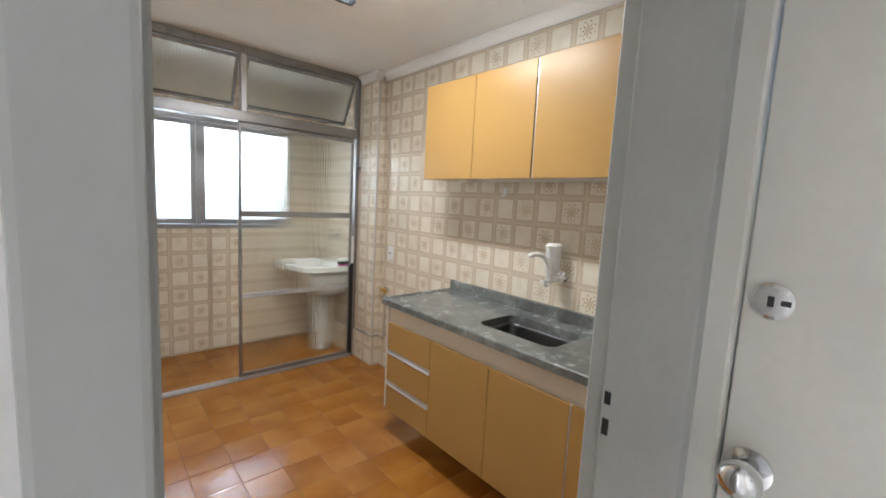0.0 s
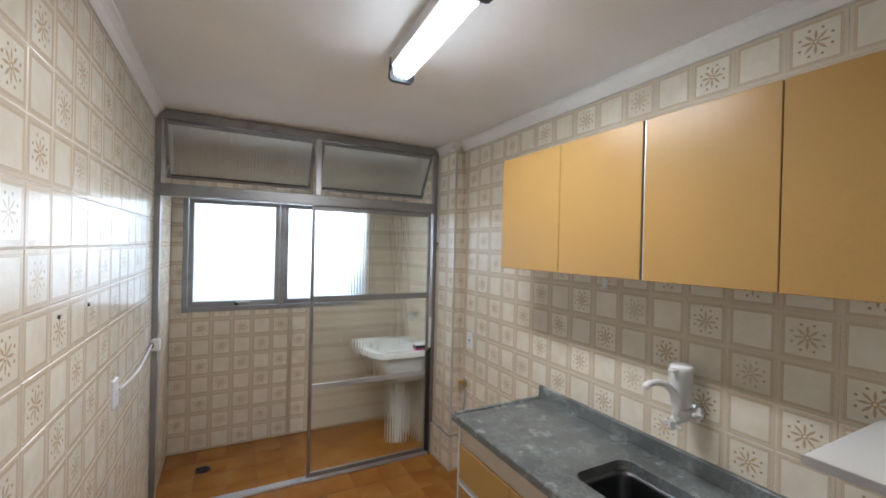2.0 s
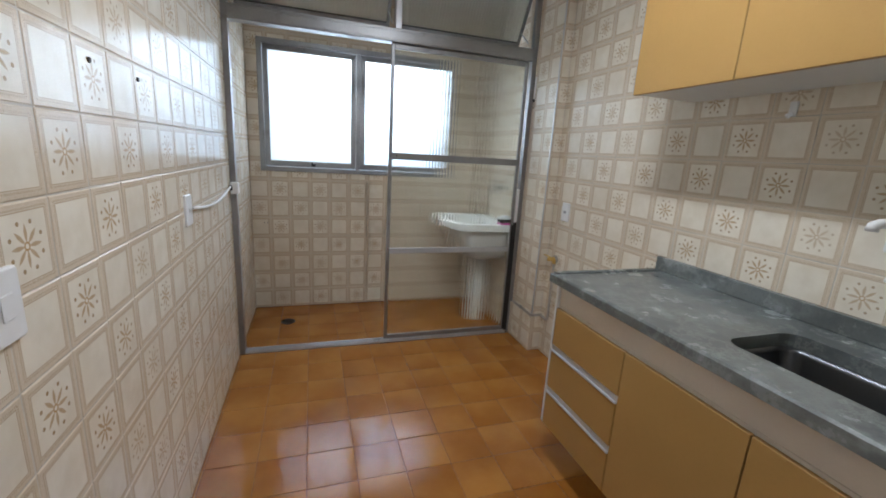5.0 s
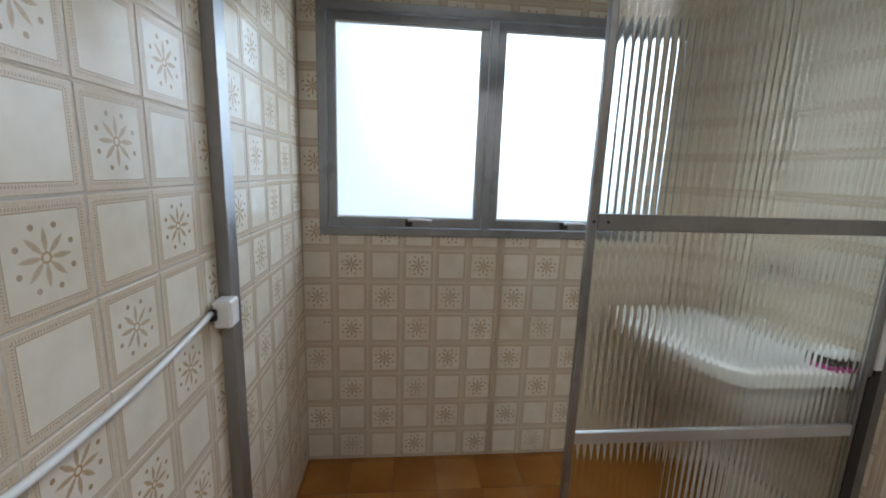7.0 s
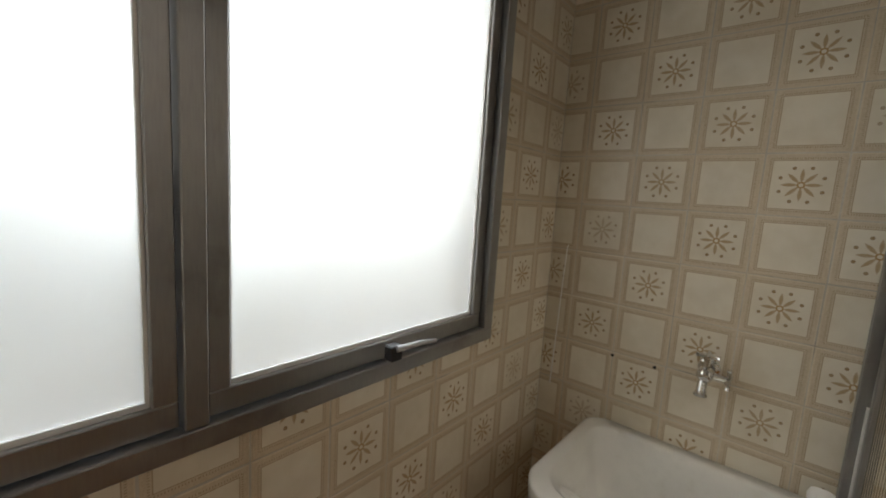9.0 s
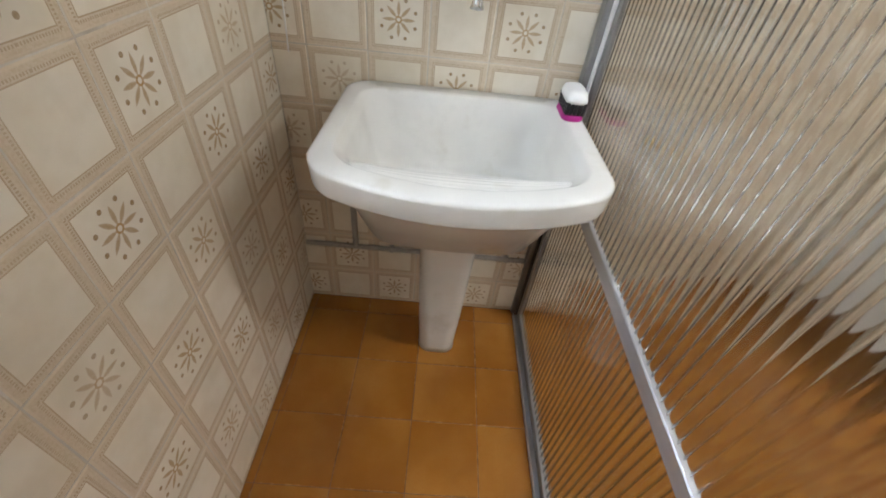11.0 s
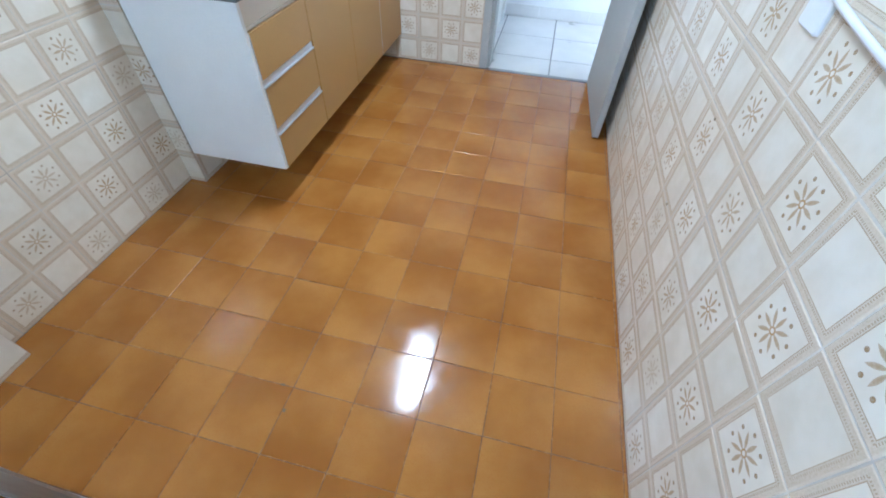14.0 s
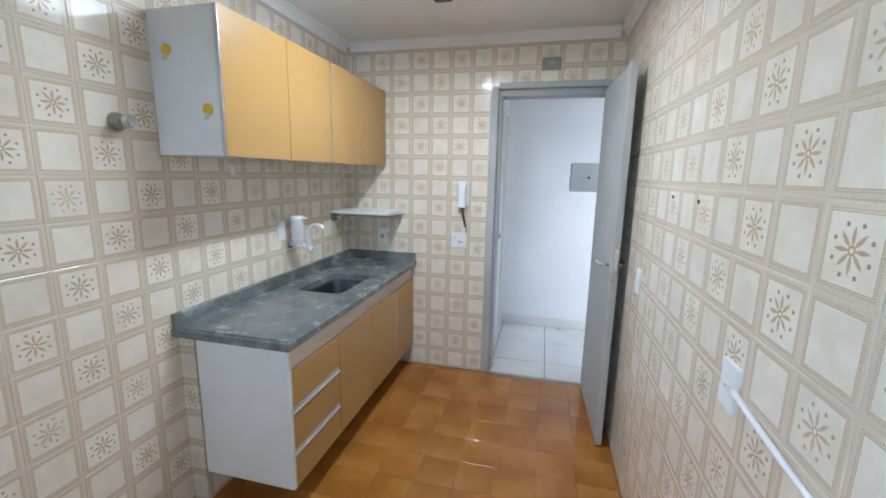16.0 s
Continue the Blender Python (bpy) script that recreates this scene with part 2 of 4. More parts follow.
CHROME = surface("chrome", (0.78, 0.79, 0.80), 0.12, 1.0, vary=0.1, fine=80, relief=0.03)
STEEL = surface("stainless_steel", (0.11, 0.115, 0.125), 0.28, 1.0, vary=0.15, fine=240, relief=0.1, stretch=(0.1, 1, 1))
OCHRE = surface("ochre_laminate", (0.42, 0.252, 0.085), 0.3, vary=0.08, fine=120, coarse=1.4, relief=0.08, spec=0.3)
OCHRE_EDGE = surface("dark_edge", (0.16, 0.10, 0.04), 0.6)
WHITE_BOARD = surface("white_melamine", (0.78, 0.78, 0.77), 0.4, vary=0.05, fine=110, relief=0.06)
CREAM_BOARD = surface("cream_board", (0.68, 0.61, 0.52), 0.5, vary=0.08)
PLASTIC = surface("white_plastic", (0.80, 0.80, 0.80), 0.32, vary=0.05, fine=60, relief=0.04)
CERAMIC = surface("white_tub_resin", (0.78, 0.77, 0.74), 0.22, vary=0.08, fine=40, coarse=5, relief=0.06, dirt=(0.6, 0.57, 0.5))
BLACK = surface("black_plastic", (0.02, 0.02, 0.022), 0.45)
BRASS = surface("brass", (0.62, 0.42, 0.13), 0.35, 0.9)
YELLOW = surface("yellow_plastic", (0.72, 0.47, 0.04), 0.4)
MAGENTA = surface("magenta_plastic", (0.52, 0.02, 0.26), 0.4)
PIPE_PAINT = surface("grey_pipe_paint", (0.40, 0.37, 0.33), 0.55, vary=0.3, fine=60, dirt=(0.2, 0.15, 0.1))
FROST = glass("frosted_glass", 0.88, (0.95, 0.97, 0.97))
DUSTY = glass("dusty_fluted_glass", 0.32, (0.90, 0.92, 0.90))
FLUTED = glass("fluted_glass", 0.07, (0.93, 0.95, 0.92))
TUBE_GLOW = glow("lamp_tube", (0.86, 0.94, 1.0), 3.4)
LAMP_COVER = glass("lamp_cover", 0.25, (0.97, 0.98, 1.0))
DARK_HOLE = surface("drain_dark", (0.03, 0.028, 0.025), 0.7)


# ---- mesh helpers ----
def thing(name, loc, label, category, group="", kind=""):
    ob = new(name)
    ob.location = loc
    ob.empty_display_size = 0.05
    return tagged(ob, label, category, group, kind)


def root_of(ob):
    while ob.parent:
        ob = ob.parent
    return ob


def part(name, bm, mat, parent=None, label="", smooth=False):
    """Links a bmesh in world coordinates as one mesh object, under a thing or a part if given."""
    bmesh.ops.recalc_face_normals(bm, faces=bm.faces)
    me = bpy.data.meshes.new(name)
    if parent is not None:
        bm.transform(Matrix.Translation(-root_of(parent).location))
    bm.to_mesh(me)
    bm.free()
    for p in me.polygons:
        p.use_smooth = smooth
    me.materials.append(mat)
    ob = new(name, me)
    if parent is not None:
        ob.parent = parent
    if label:
        ob["label"] = label
    return ob


def boxes(*specs, bevel=0.0, segs=1):
    """One bmesh of boxes, each (x0, x1, y0, y1, z0, z1), with bevelled edges."""
    bm = bmesh.new()
    for x0, x1, y0, y1, z0, z1 in specs:
        r = bmesh.ops.create_cube(bm, size=1.0)
        for v in r["verts"]:
            v.co = Vector((x0 + (v.co.x + 0.5) * (x1 - x0), y0 + (v.co.y + 0.5) * (y1 - y0), z0 + (v.co.z + 0.5) * (z1 - z0)))
    if bevel:
        bmesh.ops.bevel(bm, geom=list(bm.edges), offset=bevel, segments=segs, profile=0.6, affect="EDGES")
    return bm


def loft(loops, cap0=True, cap1=True, bm=None):
    """A skin over closed loops of equally many points."""
    bm = bm or bmesh.new()
    rows = [[bm.verts.new(p) for p in loop] for loop in loops]
    n = len(rows[0])
    for a, b in zip(rows, rows[1:]):
        for i in range(n):
            bm.faces.new((a[i], a[(i + 1) % n], b[(i + 1) % n], b[i]))
    if cap0:
        bm.faces.new(rows[0][::-1])
    if cap1:
        bm.faces.new(rows[-1])
    return bm


def tube(points, radius, n=10, bm=None):
    """A round rod along points; radius may be a list, one a point."""
    pts = [Vector(p) for p in points]
    radii = radius if isinstance(radius, (list, tuple)) else [radius] * len(pts)
    loops, side = [], None
    for i, p in enumerate(pts):
        d = (pts[min(i + 1, len(pts) - 1)] - pts[max(i - 1, 0)]).normalized()
        if side is None:
            side = d.orthogonal().normalized()
        side = (side - d * side.dot(d)).normalized()
        up = d.cross(side)
        loops.append([p + (side * math.cos(k) + up * math.sin(k)) * radii[i] for k in (2 * math.pi * j / n for j in range(n))])
    return loft(loops, bm=bm)


def round_rect(cx, cy, hx, hy, r, z, per=6):
    out = []
    for qx, qy, a0 in ((1, 1, 0), (-1, 1, 90), (-1, -1, 180), (1, -1, 270)):
        for k in range(per):
            a = radians(a0 + 90 * k / (per - 1))
            out.append(Vector((cx + qx * (hx - r) + r * math.cos(a), cy + qy * (hy - r) + r * math.sin(a), z)))
    return out


def arc(c, r, a0, a1, n, plane):
    """Points of an arc in a plane given by two unit vectors."""
    e, f = Vector(plane[0]), Vector(plane[1])
    return [Vector(c) + (e * math.cos(radians(a0 + (a1 - a0) * k / n)) + f * math.sin(radians(a0 + (a1 - a0) * k / n))) * r for k in range(n + 1)]


def setting(name, bm, mat, label, category, smooth=False):
    return tagged(part(name, bm, mat, None, smooth=smooth), label, category, kind="structure")


# ---- rooms ----
floor_ob = setting("floor", boxes((-0.15, 2.12, DY - 0.02, 3.9, -0.14, -0.0015)), FLOOR_GROUT, "orange-brown glazed ceramic tile floor with dark joints", "floor")
hall_floor = setting("floor_hall", boxes((-1.35, 0.99, -1.25, DY - 0.02, -0.14, -0.003)), HALL_GROUT, "white ceramic hall floor tiles with dark joints", "floor")
G = 0.0012      # depth of the joints
wall_left = setting("wall_left", boxes((-0.15, -G, DY, 3.9, 0, CEIL)), GROUT, "cream patterned ceramic tile wall with flower tiles", "wall")
wall_counter = setting("wall_counter", boxes((WX + G, WX + 0.15, DY - 0.13, UY, 0, CEIL)), GROUT, "cream flower tile wall behind the counter", "wall")
wall_end = setting("wall_laundry_end", boxes((EX + G, WX + 0.15, UY + G, 3.9, LEDGE, CEIL), (LX + G, WX + 0.15, CY + G, 3.9, 0, LEDGE - G)), GROUT, "cream flower tile wall behind the laundry tub", "wall")
WIN = (0.078, 1.543, 1.112, 2.054)
wall_window = setting("wall_window", boxes((-G, EX + G, LY + G, 3.9, 0, WIN[2]), (-G, EX + G, LY + G, 3.9, WIN[3], CEIL), (-G, WIN[0], LY + G, 3.9, WIN[2], WIN[3]), (WIN[1], EX + G, LY + G, 3.9, WIN[2], WIN[3])), GROUT, "cream flower tile wall round the laundry window", "wall")
DOOR = (0.05, 0.845, 2.13)
wall_door = setting("wall_door", boxes((-0.15, DOOR[0], DY - 0.13, DY - G, 0, CEIL), (DOOR[1], WX + G, DY - 0.13, DY - G, 0, CEIL), (DOOR[0], DOOR[1], DY - 0.13, DY - G, DOOR[2], CEIL)), GROUT, "cream flower tile wall with the kitchen doorway", "wall")
low_wall = setting("wall_low_under_counter", boxes((1.888 + G, WX, DY, 1.702, 0, 0.813)), GROUT, "narrow tiled masonry ledge under the counter", "wall")
setting("ceiling", boxes((-0.15, 2.12, DY - 0.13, 3.9, CEIL, CEIL + 0.12)), PLASTER, "off-white painted plaster ceiling", "ceiling")


def cornice(name, a, b, inward):
    """A small plaster cove from a to b along the top of a wall."""
    a, b, w = Vector(a), Vector(b), Vector(inward)
    prof = [(0, 0), (0.006, 0), (0.012, 0.012), (0.02, 0.03), (0.034, 0.044), (0.044, 0.052), (0.044, 0.064), (0, 0.064)]
    loops = [[p + w * x + Vector((0, 0, TOP + z)) for x, z in prof] for p in (a, b)]
    return setting(name, loft(loops), PLASTER, "white plaster cornice under the ceiling", "cornice")


cornice("cornice_left", (0, DY, 0), (0, 2.92, 0), (1, 0, 0))
cornice("cornice_counter", (WX, DY, 0), (WX, UY, 0), (-1, 0, 0))
cornice("cornice_door", (0.045, DY, 0), (WX - 0.045, DY, 0), (0, 1, 0))
cornice("cornice_column", (EX, UY, 0), (EX, 2.92, 0), (-1, 0, 0))
cornice("cornice_step", (EX - 0.044, UY, 0), (WX - 0.044, UY, 0), (0, -1, 0))

# hall
HB, HX = -1.09, 0.84
setting("wall_hall_back", boxes((-1.35, 0.99, HB - 0.15, HB, 0, CEIL)), WHITE_WALL, "plain white painted hall wall", "wall")
setting("wall_hall_entry", boxes((HX, 0.99, HB, -0.98, 0, CEIL), (HX, 0.99, -0.09, DY - 0.13, 0, CEIL), (HX, 0.99, -0.98, -0.09, 2.13, CEIL)), WHITE_WALL, "white hall wall round the entrance door", "wall")
setting("wall_hall_front", boxes((-1.35, -1.2, DY - 0.13, DY, 0, CEIL), (-0.35, -0.15, DY - 0.13, DY, 0, CEIL), (-1.2, -0.35, DY - 0.13, DY, 2.1, CEIL)), WHITE_WALL, "plain white hall wall with the opening to the living room", "wall")
setting("wall_hall_far", boxes((-1.5, -1.35, HB - 0.15, DY, 0, CEIL)), WHITE_WALL, "plain white wall that closes the hall", "wall")
setting("wall_hall_skin", boxes((-0.15, DOOR[0], DY - 0.136, DY - 0.1305, 0, CEIL), (DOOR[1], HX, DY - 0.136, DY - 0.1305, 0, CEIL), (DOOR[0], DOOR[1], DY - 0.136, DY - 0.1305, DOOR[2], CEIL)), WHITE_WALL, "white painted hall side of the kitchen door wall", "wall")
setting("ceiling_hall", boxes((-1.5, 0.99, HB - 0.15, DY - 0.13, CEIL, CEIL + 0.12)), WHITE_WALL, "white hall ceiling", "ceiling")


# ---- doors ----
def door_frame():
    """Grey painted steel door lining round the kitchen doorway, rebated on the kitchen side for the leaf."""
    x0, x1, top = DOOR
    a, b, c = DY - 0.178, DY - 0.037, DY + 0.004
    r = 0.014
    door = thing("door_frame", (x1, DY, 0), "grey painted steel frame of the kitchen doorway", "door frame", kind="structure")
    v, w = 0.037, 0.06
    part("jamb", boxes((x0 - 0.004, x0 + v, a, b, 0, top), bevel=0.004, segs=2), GREY_PAINT, door)
    right = part("jamb", boxes((x1 - w, x1 + 0.012, a, b, 0, top), bevel=0.004, segs=2), GREY_PAINT, door)
    part("head", boxes((x0 + v, x1 - w, a + 0.001, b - 0.001, top - 0.058, top + 0.025), bevel=0.003), GREY_PAINT, door)
    part("rebate", boxes((x0 - 0.004, x0 + r, b + 0.0005, c, 0, top), bevel=0.003), GREY_PAINT, door)
    part("rebate", boxes((x1 - 0.04, x1 + 0.012, b + 0.0005, c, 0, top), bevel=0.003), GREY_PAINT, door)
    part("rebate", boxes((x0 + r, x1 - 0.04, b + 0.0005, c - 0.001, top - r, top + 0.025), bevel=0.003), GREY_PAINT, door)
    for z0, z1 in ((1.09, 1.114), (1.03, 1.062)):
        part("latch_hole", boxes((x1 - w - 0.0012, x1 - w + 0.01, b - 0.018, b - 0.006, z0, z1)), BLACK, right, "dark latch hole")



door_frame()


def lever_handle(door, x, y, z, out, along):
    """A lever on a neck, a rose and a key plate; out: the way it stands off, along: the way of the grip."""
    o, g = Vector(out), Vector(along)
    p = Vector((x, y, z))
    h = part("handle", tube([p, p + o * 0.042, p + o * 0.05 + g * 0.012, p + o * 0.05 + g * 0.105], [0.009, 0.009, 0.0095, 0.008], 10), CHROME, door, "chrome lever handle", True)
    part("rose", tube([p, p + o * 0.006], 0.022, 16), CHROME, h)
    q = p - Vector((0, 0, 0.075))
    part("key_plate", tube([q, q + o * 0.004], 0.014, 12), CHROME, h)


def kitchen_door():
    """The open leaf, hinged on the frame's left and swung against the tile wall."""
    door = thing("kitchen_door", (0.13, DY + 0.03, 0), "open grey painted kitchen door with lever handle", "door")
    leaf = boxes((0, 0.70, -0.0175, 0.0175, 0.012, 2.085), bevel=0.003)
    turn = Matrix.Translation((0.095, DY + 0.028, 0)) @ Matrix.Rotation(radians(92.2), 4, "Z")
    leaf.transform(turn)
    part("leaf", leaf, GREY_PAINT, door)
    e = lambda x, y, z: turn @ Vector((x, y, z))
    edge = boxes((0.699, 0.7015, -0.011, 0.011, 0.98, 1.18), bevel=0.0008)
    edge.transform(turn)
    part("lock_plate", edge, CHROME, door, "steel lock plate on the edge")
    d = turn.to_3x3()
    for s in (-1, 1):
        p = e(0.64, 0.0175 * s, 1.06)
        lever_handle(door, *p, d @ Vector((0, s, 0)), d @ Vector((-1, 0, 0)))
    for z in (0.25, 1.05, 1.85):
        part("hinge", tube([e(-0.006, 0.014, z - 0.045), e(-0.006, 0.014, z + 0.045)], 0.006, 8), CHROME, door)


kitchen_door()


def entry_door():
    """The closed entrance door in the hall, with a round lock and a knob."""
    y0, y1 = -0.98, -0.09
    fr = thing("entrance_door_frame", (HX, y1, 0), "off-white painted frame of the entrance door", "door frame", kind="structure")
    for a, b in ((y0, y0 + 0.055), (y1 - 0.055, y1)):
        part("jamb", boxes((HX - 0.018, HX + 0.12, a, b, 0, 2.13), bevel=0.004), LOBBY_DOOR, fr)
    part("head", boxes((HX - 0.017, HX + 0.119, y0 + 0.055, y1 - 0.055, 2.075, 2.128), bevel=0.003), LOBBY_DOOR, fr)
    d = thing("entrance_door", (HX, -0.55, 0), "closed off-white entrance door with chrome locks", "door")
    part("leaf", boxes((HX + 0.002, HX + 0.037, y0 + 0.058, y1 - 0.058, 0.008, 2.072), bevel=0.002), LOBBY_DOOR, d)
    y = -0.184
    lock = part("lock", tube([(HX + 0.002, y, 1.325), (HX - 0.004, y, 1.325), (HX - 0.008, y, 1.325)], [0.028, 0.028, 0.022], 24), CHROME, d, "round chrome lock cover")
    part("keyhole", boxes((HX - 0.0095, HX - 0.007, y - 0.004, y + 0.004, 1.317, 1.333)), BLACK, lock)
    part("keyhole", boxes((HX - 0.0095, HX - 0.007, y - 0.024, y - 0.012, 1.321, 1.329)), BLACK, lock)
    knob = part("knob", tube([(HX + 0.002, y, 1.055), (HX - 0.02, y, 1.055), (HX - 0.03, y, 1.055), (HX - 0.05, y, 1.055), (HX - 0.062, y, 1.055), (HX - 0.066, y, 1.055)], [0.016, 0.016, 0.026, 0.03, 0.024, 0.01], 20), CHROME, d, "round chrome knob", True)
    part("rose", tube([(HX + 0.002, y, 1.055), (HX - 0.003, y, 1.055)], 0.033, 24), CHROME, knob)


entry_door()
setting("threshold", boxes((DOOR[0] + 0.037, DOOR[1] - 0.06, DY - 0.02, DY + 0.012, -0.05, 0.003), bevel=0.002), surface("grey_threshold", (0.33, 0.32, 0.31), 0.5, vary=0.25), "worn grey stone door sill", "sill")

box = thing("fuse_box", (0.13, HB, 1.42), "grey painted metal fuse box on the white hall wall", "fuse box")
part("cover", boxes((-0.065, 0.221, HB, HB + 0.018, 1.385, 1.65), bevel=0.005, segs=2), surface("fuse_box_grey", (0.36, 0.37, 0.36), 0.45), box)
part("knob", tube([(0.06, HB + 0.018, 1.52), (0.06, HB + 0.03, 1.52)], 0.012, 14), BLACK, box)
for z in (1.42, 1.61):
    part("screw", tube([(0.205, HB + 0.018, z), (0.205, HB + 0.021, z)], 0.006, 10), CHROME, box)


# ---- window ----
def handle_latch(parent, x):
    """Small black catch with a pale lever at the foot of a sash."""
    h = part("latch", boxes((x - 0.018, x + 0.012, LY - 0.04, LY - 0.014, 1.158, 1.19), bevel=0.003), BLACK, parent, "black window catch")
    lev = tube([(x - 0.008, LY - 0.042, 1.186), (x + 0.05, LY - 0.052, 1.189), (x + 0.095, LY - 0.055, 1.184)], [0.007, 0.006, 0.005], 8)
    part("lever", lev, ALU_PALE, h, "pale metal lever")


def window():
    x0, x1, z0, z1 = WIN
    w = thing("window_1", (0.8, LY, z0), "grey aluminium window with two frosted panes", "window", kind="structure")
    a, b = LY - 0.014, LY + 0.06
    fr = 0.035
    part("window_frame", boxes((x0, x1, a, b, z0, z0 + fr), (x0, x1, a, b, z1 - fr, z1), (x0, x0 + fr, a, b, z0 + fr, z1 - fr), (x1 - fr, x1, a, b, z0 + fr, z1 - fr), bevel=0.002), ALU, w)
    part("mullion", boxes((0.789, 0.821, LY - 0.010, LY + 0.055, z0 + fr, z1 - fr), bevel=0.002), ALU, w)
    for s0, s1, lx in ((x0 + fr + 0.003, 0.786, 0.465), (0.824, x1 - fr - 0.003, 1.165)):
        q0, q1, k = z0 + fr + 0.003, z1 - fr - 0.003, 0.032
        f0, f1 = LY + 0.004, LY + 0.036
        sash = part("sash", boxes((s0, s1, f0, f1, q0, q0 + 0.038), (s0, s1, f0, f1, q1 - k, q1), (s0, s0 + k, f0, f1, q0 + 0.038, q1 - k), (s1 - k, s1, f0, f1, q0 + 0.038, q1 - k), bevel=0.002), ALU, w)
        part("gasket", boxes((s0 + k, s1 - k, f0 + 0.01, f0 + 0.02, q0 + 0.038, q0 + 0.046), (s0 + k, s1 - k, f0 + 0.01, f0 + 0.02, q1 - k - 0.006, q1 - k), (s0 + k, s0 + k + 0.005, f0 + 0.01, f0 + 0.02, q0 + 0.046, q1 - k - 0.006), (s1 - k - 0.005, s1 - k, f0 + 0.01, f0 + 0.02, q0 + 0.046, q1 - k - 0.006)), PLASTIC, sash, "white glazing seal")
        pane = part("pane", boxes((s0 + k, s1 - k, f0 + 0.014, f0 + 0.018, q0 + 0.038, q1 - k)), FROST, sash, "frosted glass pane")
        pane.visible_shadow = False
        handle_latch(sash, lx)


window()


# ---- glass partition ----
def fluted_pane(name, parent, x0, x1, z0, z1, y, turn=None, pitch=0.0205, depth=0.0022, mat=FLUTED):
    """A sheet of fluted glass: flat behind, rounded ribs in front."""
    n = max(2, int((x1 - x0) / pitch * 8))
    front, back = [], []
    for i in range(n + 1):
        x = x0 + (x1 - x0) * i / n
        rib = abs(math.sin(math.pi * (x - x0) / pitch))
        front.append((x, y - 0.001 - depth * rib))
        back.append((x, y + 0.002))
    ring = front + back[::-1]
    bm = loft([[Vector((x, yy, z)) for x, yy in ring] for z in (z0, z1)], False, False)
    if turn:
        bm.transform(turn)
    ob = part(name, bm, mat, parent, "fluted clear glass")
    for p in ob.data.polygons:
        p.use_smooth = True
    ob.visible_shadow = False
    return ob


def partition():
    p = thing("glass_partition", (0.94, PY, 0), "grey aluminium laundry partition with fluted glass", "partition", kind="structure")
    y0, y1 = PY - 0.028, PY + 0.028
    part("jamb", boxes((0.0, 0.03, y0, y1, 0.0, TOP + 0.06), bevel=0.002), ALU, p)
    part("jamb", boxes((LX - 0.016, EX, PY - 0.012, y1, 0.0, TOP + 0.06), bevel=0.002), ALU, p)
    part("head", boxes((0.03, LX - 0.03, y0, y1, 2.412, TOP + 0.06), bevel=0.002), ALU, p)
    beam = part("transom", boxes((0.03, LX - 0.03, y0 - 0.012, y1 + 0.008, 1.945, 2.02), bevel=0.003), ALU, p)
    part("lip", boxes((0.03, LX - 0.03, y0 - 0.018, y0 - 0.012, 1.955, 1.968), (0.03, LX - 0.03, y0 - 0.016, y0 - 0.012, 2.004, 2.014)), ALU, beam)
    part("mullion", boxes((0.932, 0.968, y0, y1, 2.02, 2.412), bevel=0.002), ALU_PALE, p)
    part("track", boxes((0.03, LX - 0.03, PY - 0.024, PY + 0.024, 0.0, 0.010), (0.03, LX - 0.03, PY - 0.024, PY - 0.020, 0.01, 0.02), (0.03, LX - 0.03, PY - 0.002, PY + 0.002, 0.01, 0.02), (0.03, LX - 0.03, PY + 0.020, PY + 0.024, 0.01, 0.02), bevel=0.0008), ALU_PALE, p, "worn aluminium floor track")
    part("track_stop", boxes((0.84, 0.885, PY - 0.018, PY - 0.004, 0.0102, 0.018)), BLACK, p)
    # open hopper lights above the transom
    for x0, x1 in ((0.036, 0.928), (0.972, LX - 0.036)):
        hinge = Vector((0, PY - 0.004, 2.405))
        turn = Matrix.Translation(hinge) @ Matrix.Rotation(radians(30), 4, "X") @ Matrix.Translation(-hinge)
        k, f0, f1, zb, zt = 0.022, PY - 0.014, PY + 0.006, 2.03, 2.405
        fr = boxes((x0, x1, f0, f1, zb, zb + k), (x0, x1, f0, f1, zt - k, zt), (x0, x0 + k, f0, f1, zb + k, zt - k), (x1 - k, x1, f0, f1, zb + k, zt - k), bevel=0.002)
        fr.transform(turn)
        sash = part("hopper_sash", fr, ALU, p, "tilted open hopper window")
        fluted_pane("pane", sash, x0 + k, x1 - k, zb + k, zt - k, PY - 0.005, turn, mat=DUSTY)
        seal = boxes((x0 + k, x1 - k, f0 + 0.002, f1 - 0.002, zb + k, zb + k + 0.006))
        seal.transform(turn)
        part("seal", seal, BLACK, sash)
        for x in (x0 + 0.012, x1 - 0.012):
            a, b = turn @ Vector((x, PY + 0.008, 2.12)), Vector((x, PY + 0.012, 2.06))
            part("stay_arm", tube([b, a], 0.004, 6), ALU_PALE, sash)
    # glazed panel slid to the end wall
    x0, x1, z0, z1 = 0.915, LX - 0.038, 0.022, 1.944
    f0, f1 = PY - 0.009, PY + 0.011
    panel = part("sliding_panel", boxes((x0, x0 + 0.022, f0, f1, z0, z1), (x1 - 0.022, x1, f0, f1, z0, z1), (x0 + 0.022, x1 - 0.022, f0, f1, z0, z0 + 0.03), (x0 + 0.022, x1 - 0.022, f0, f1, z1 - 0.03, z1), bevel=0.003), ALU, p, "aluminium sliding glass panel")
    part("rail", boxes((x0 + 0.022, x1 - 0.022, f0 + 0.002, f1 - 0.002, 1.262, 1.305), bevel=0.002), ALU, panel)
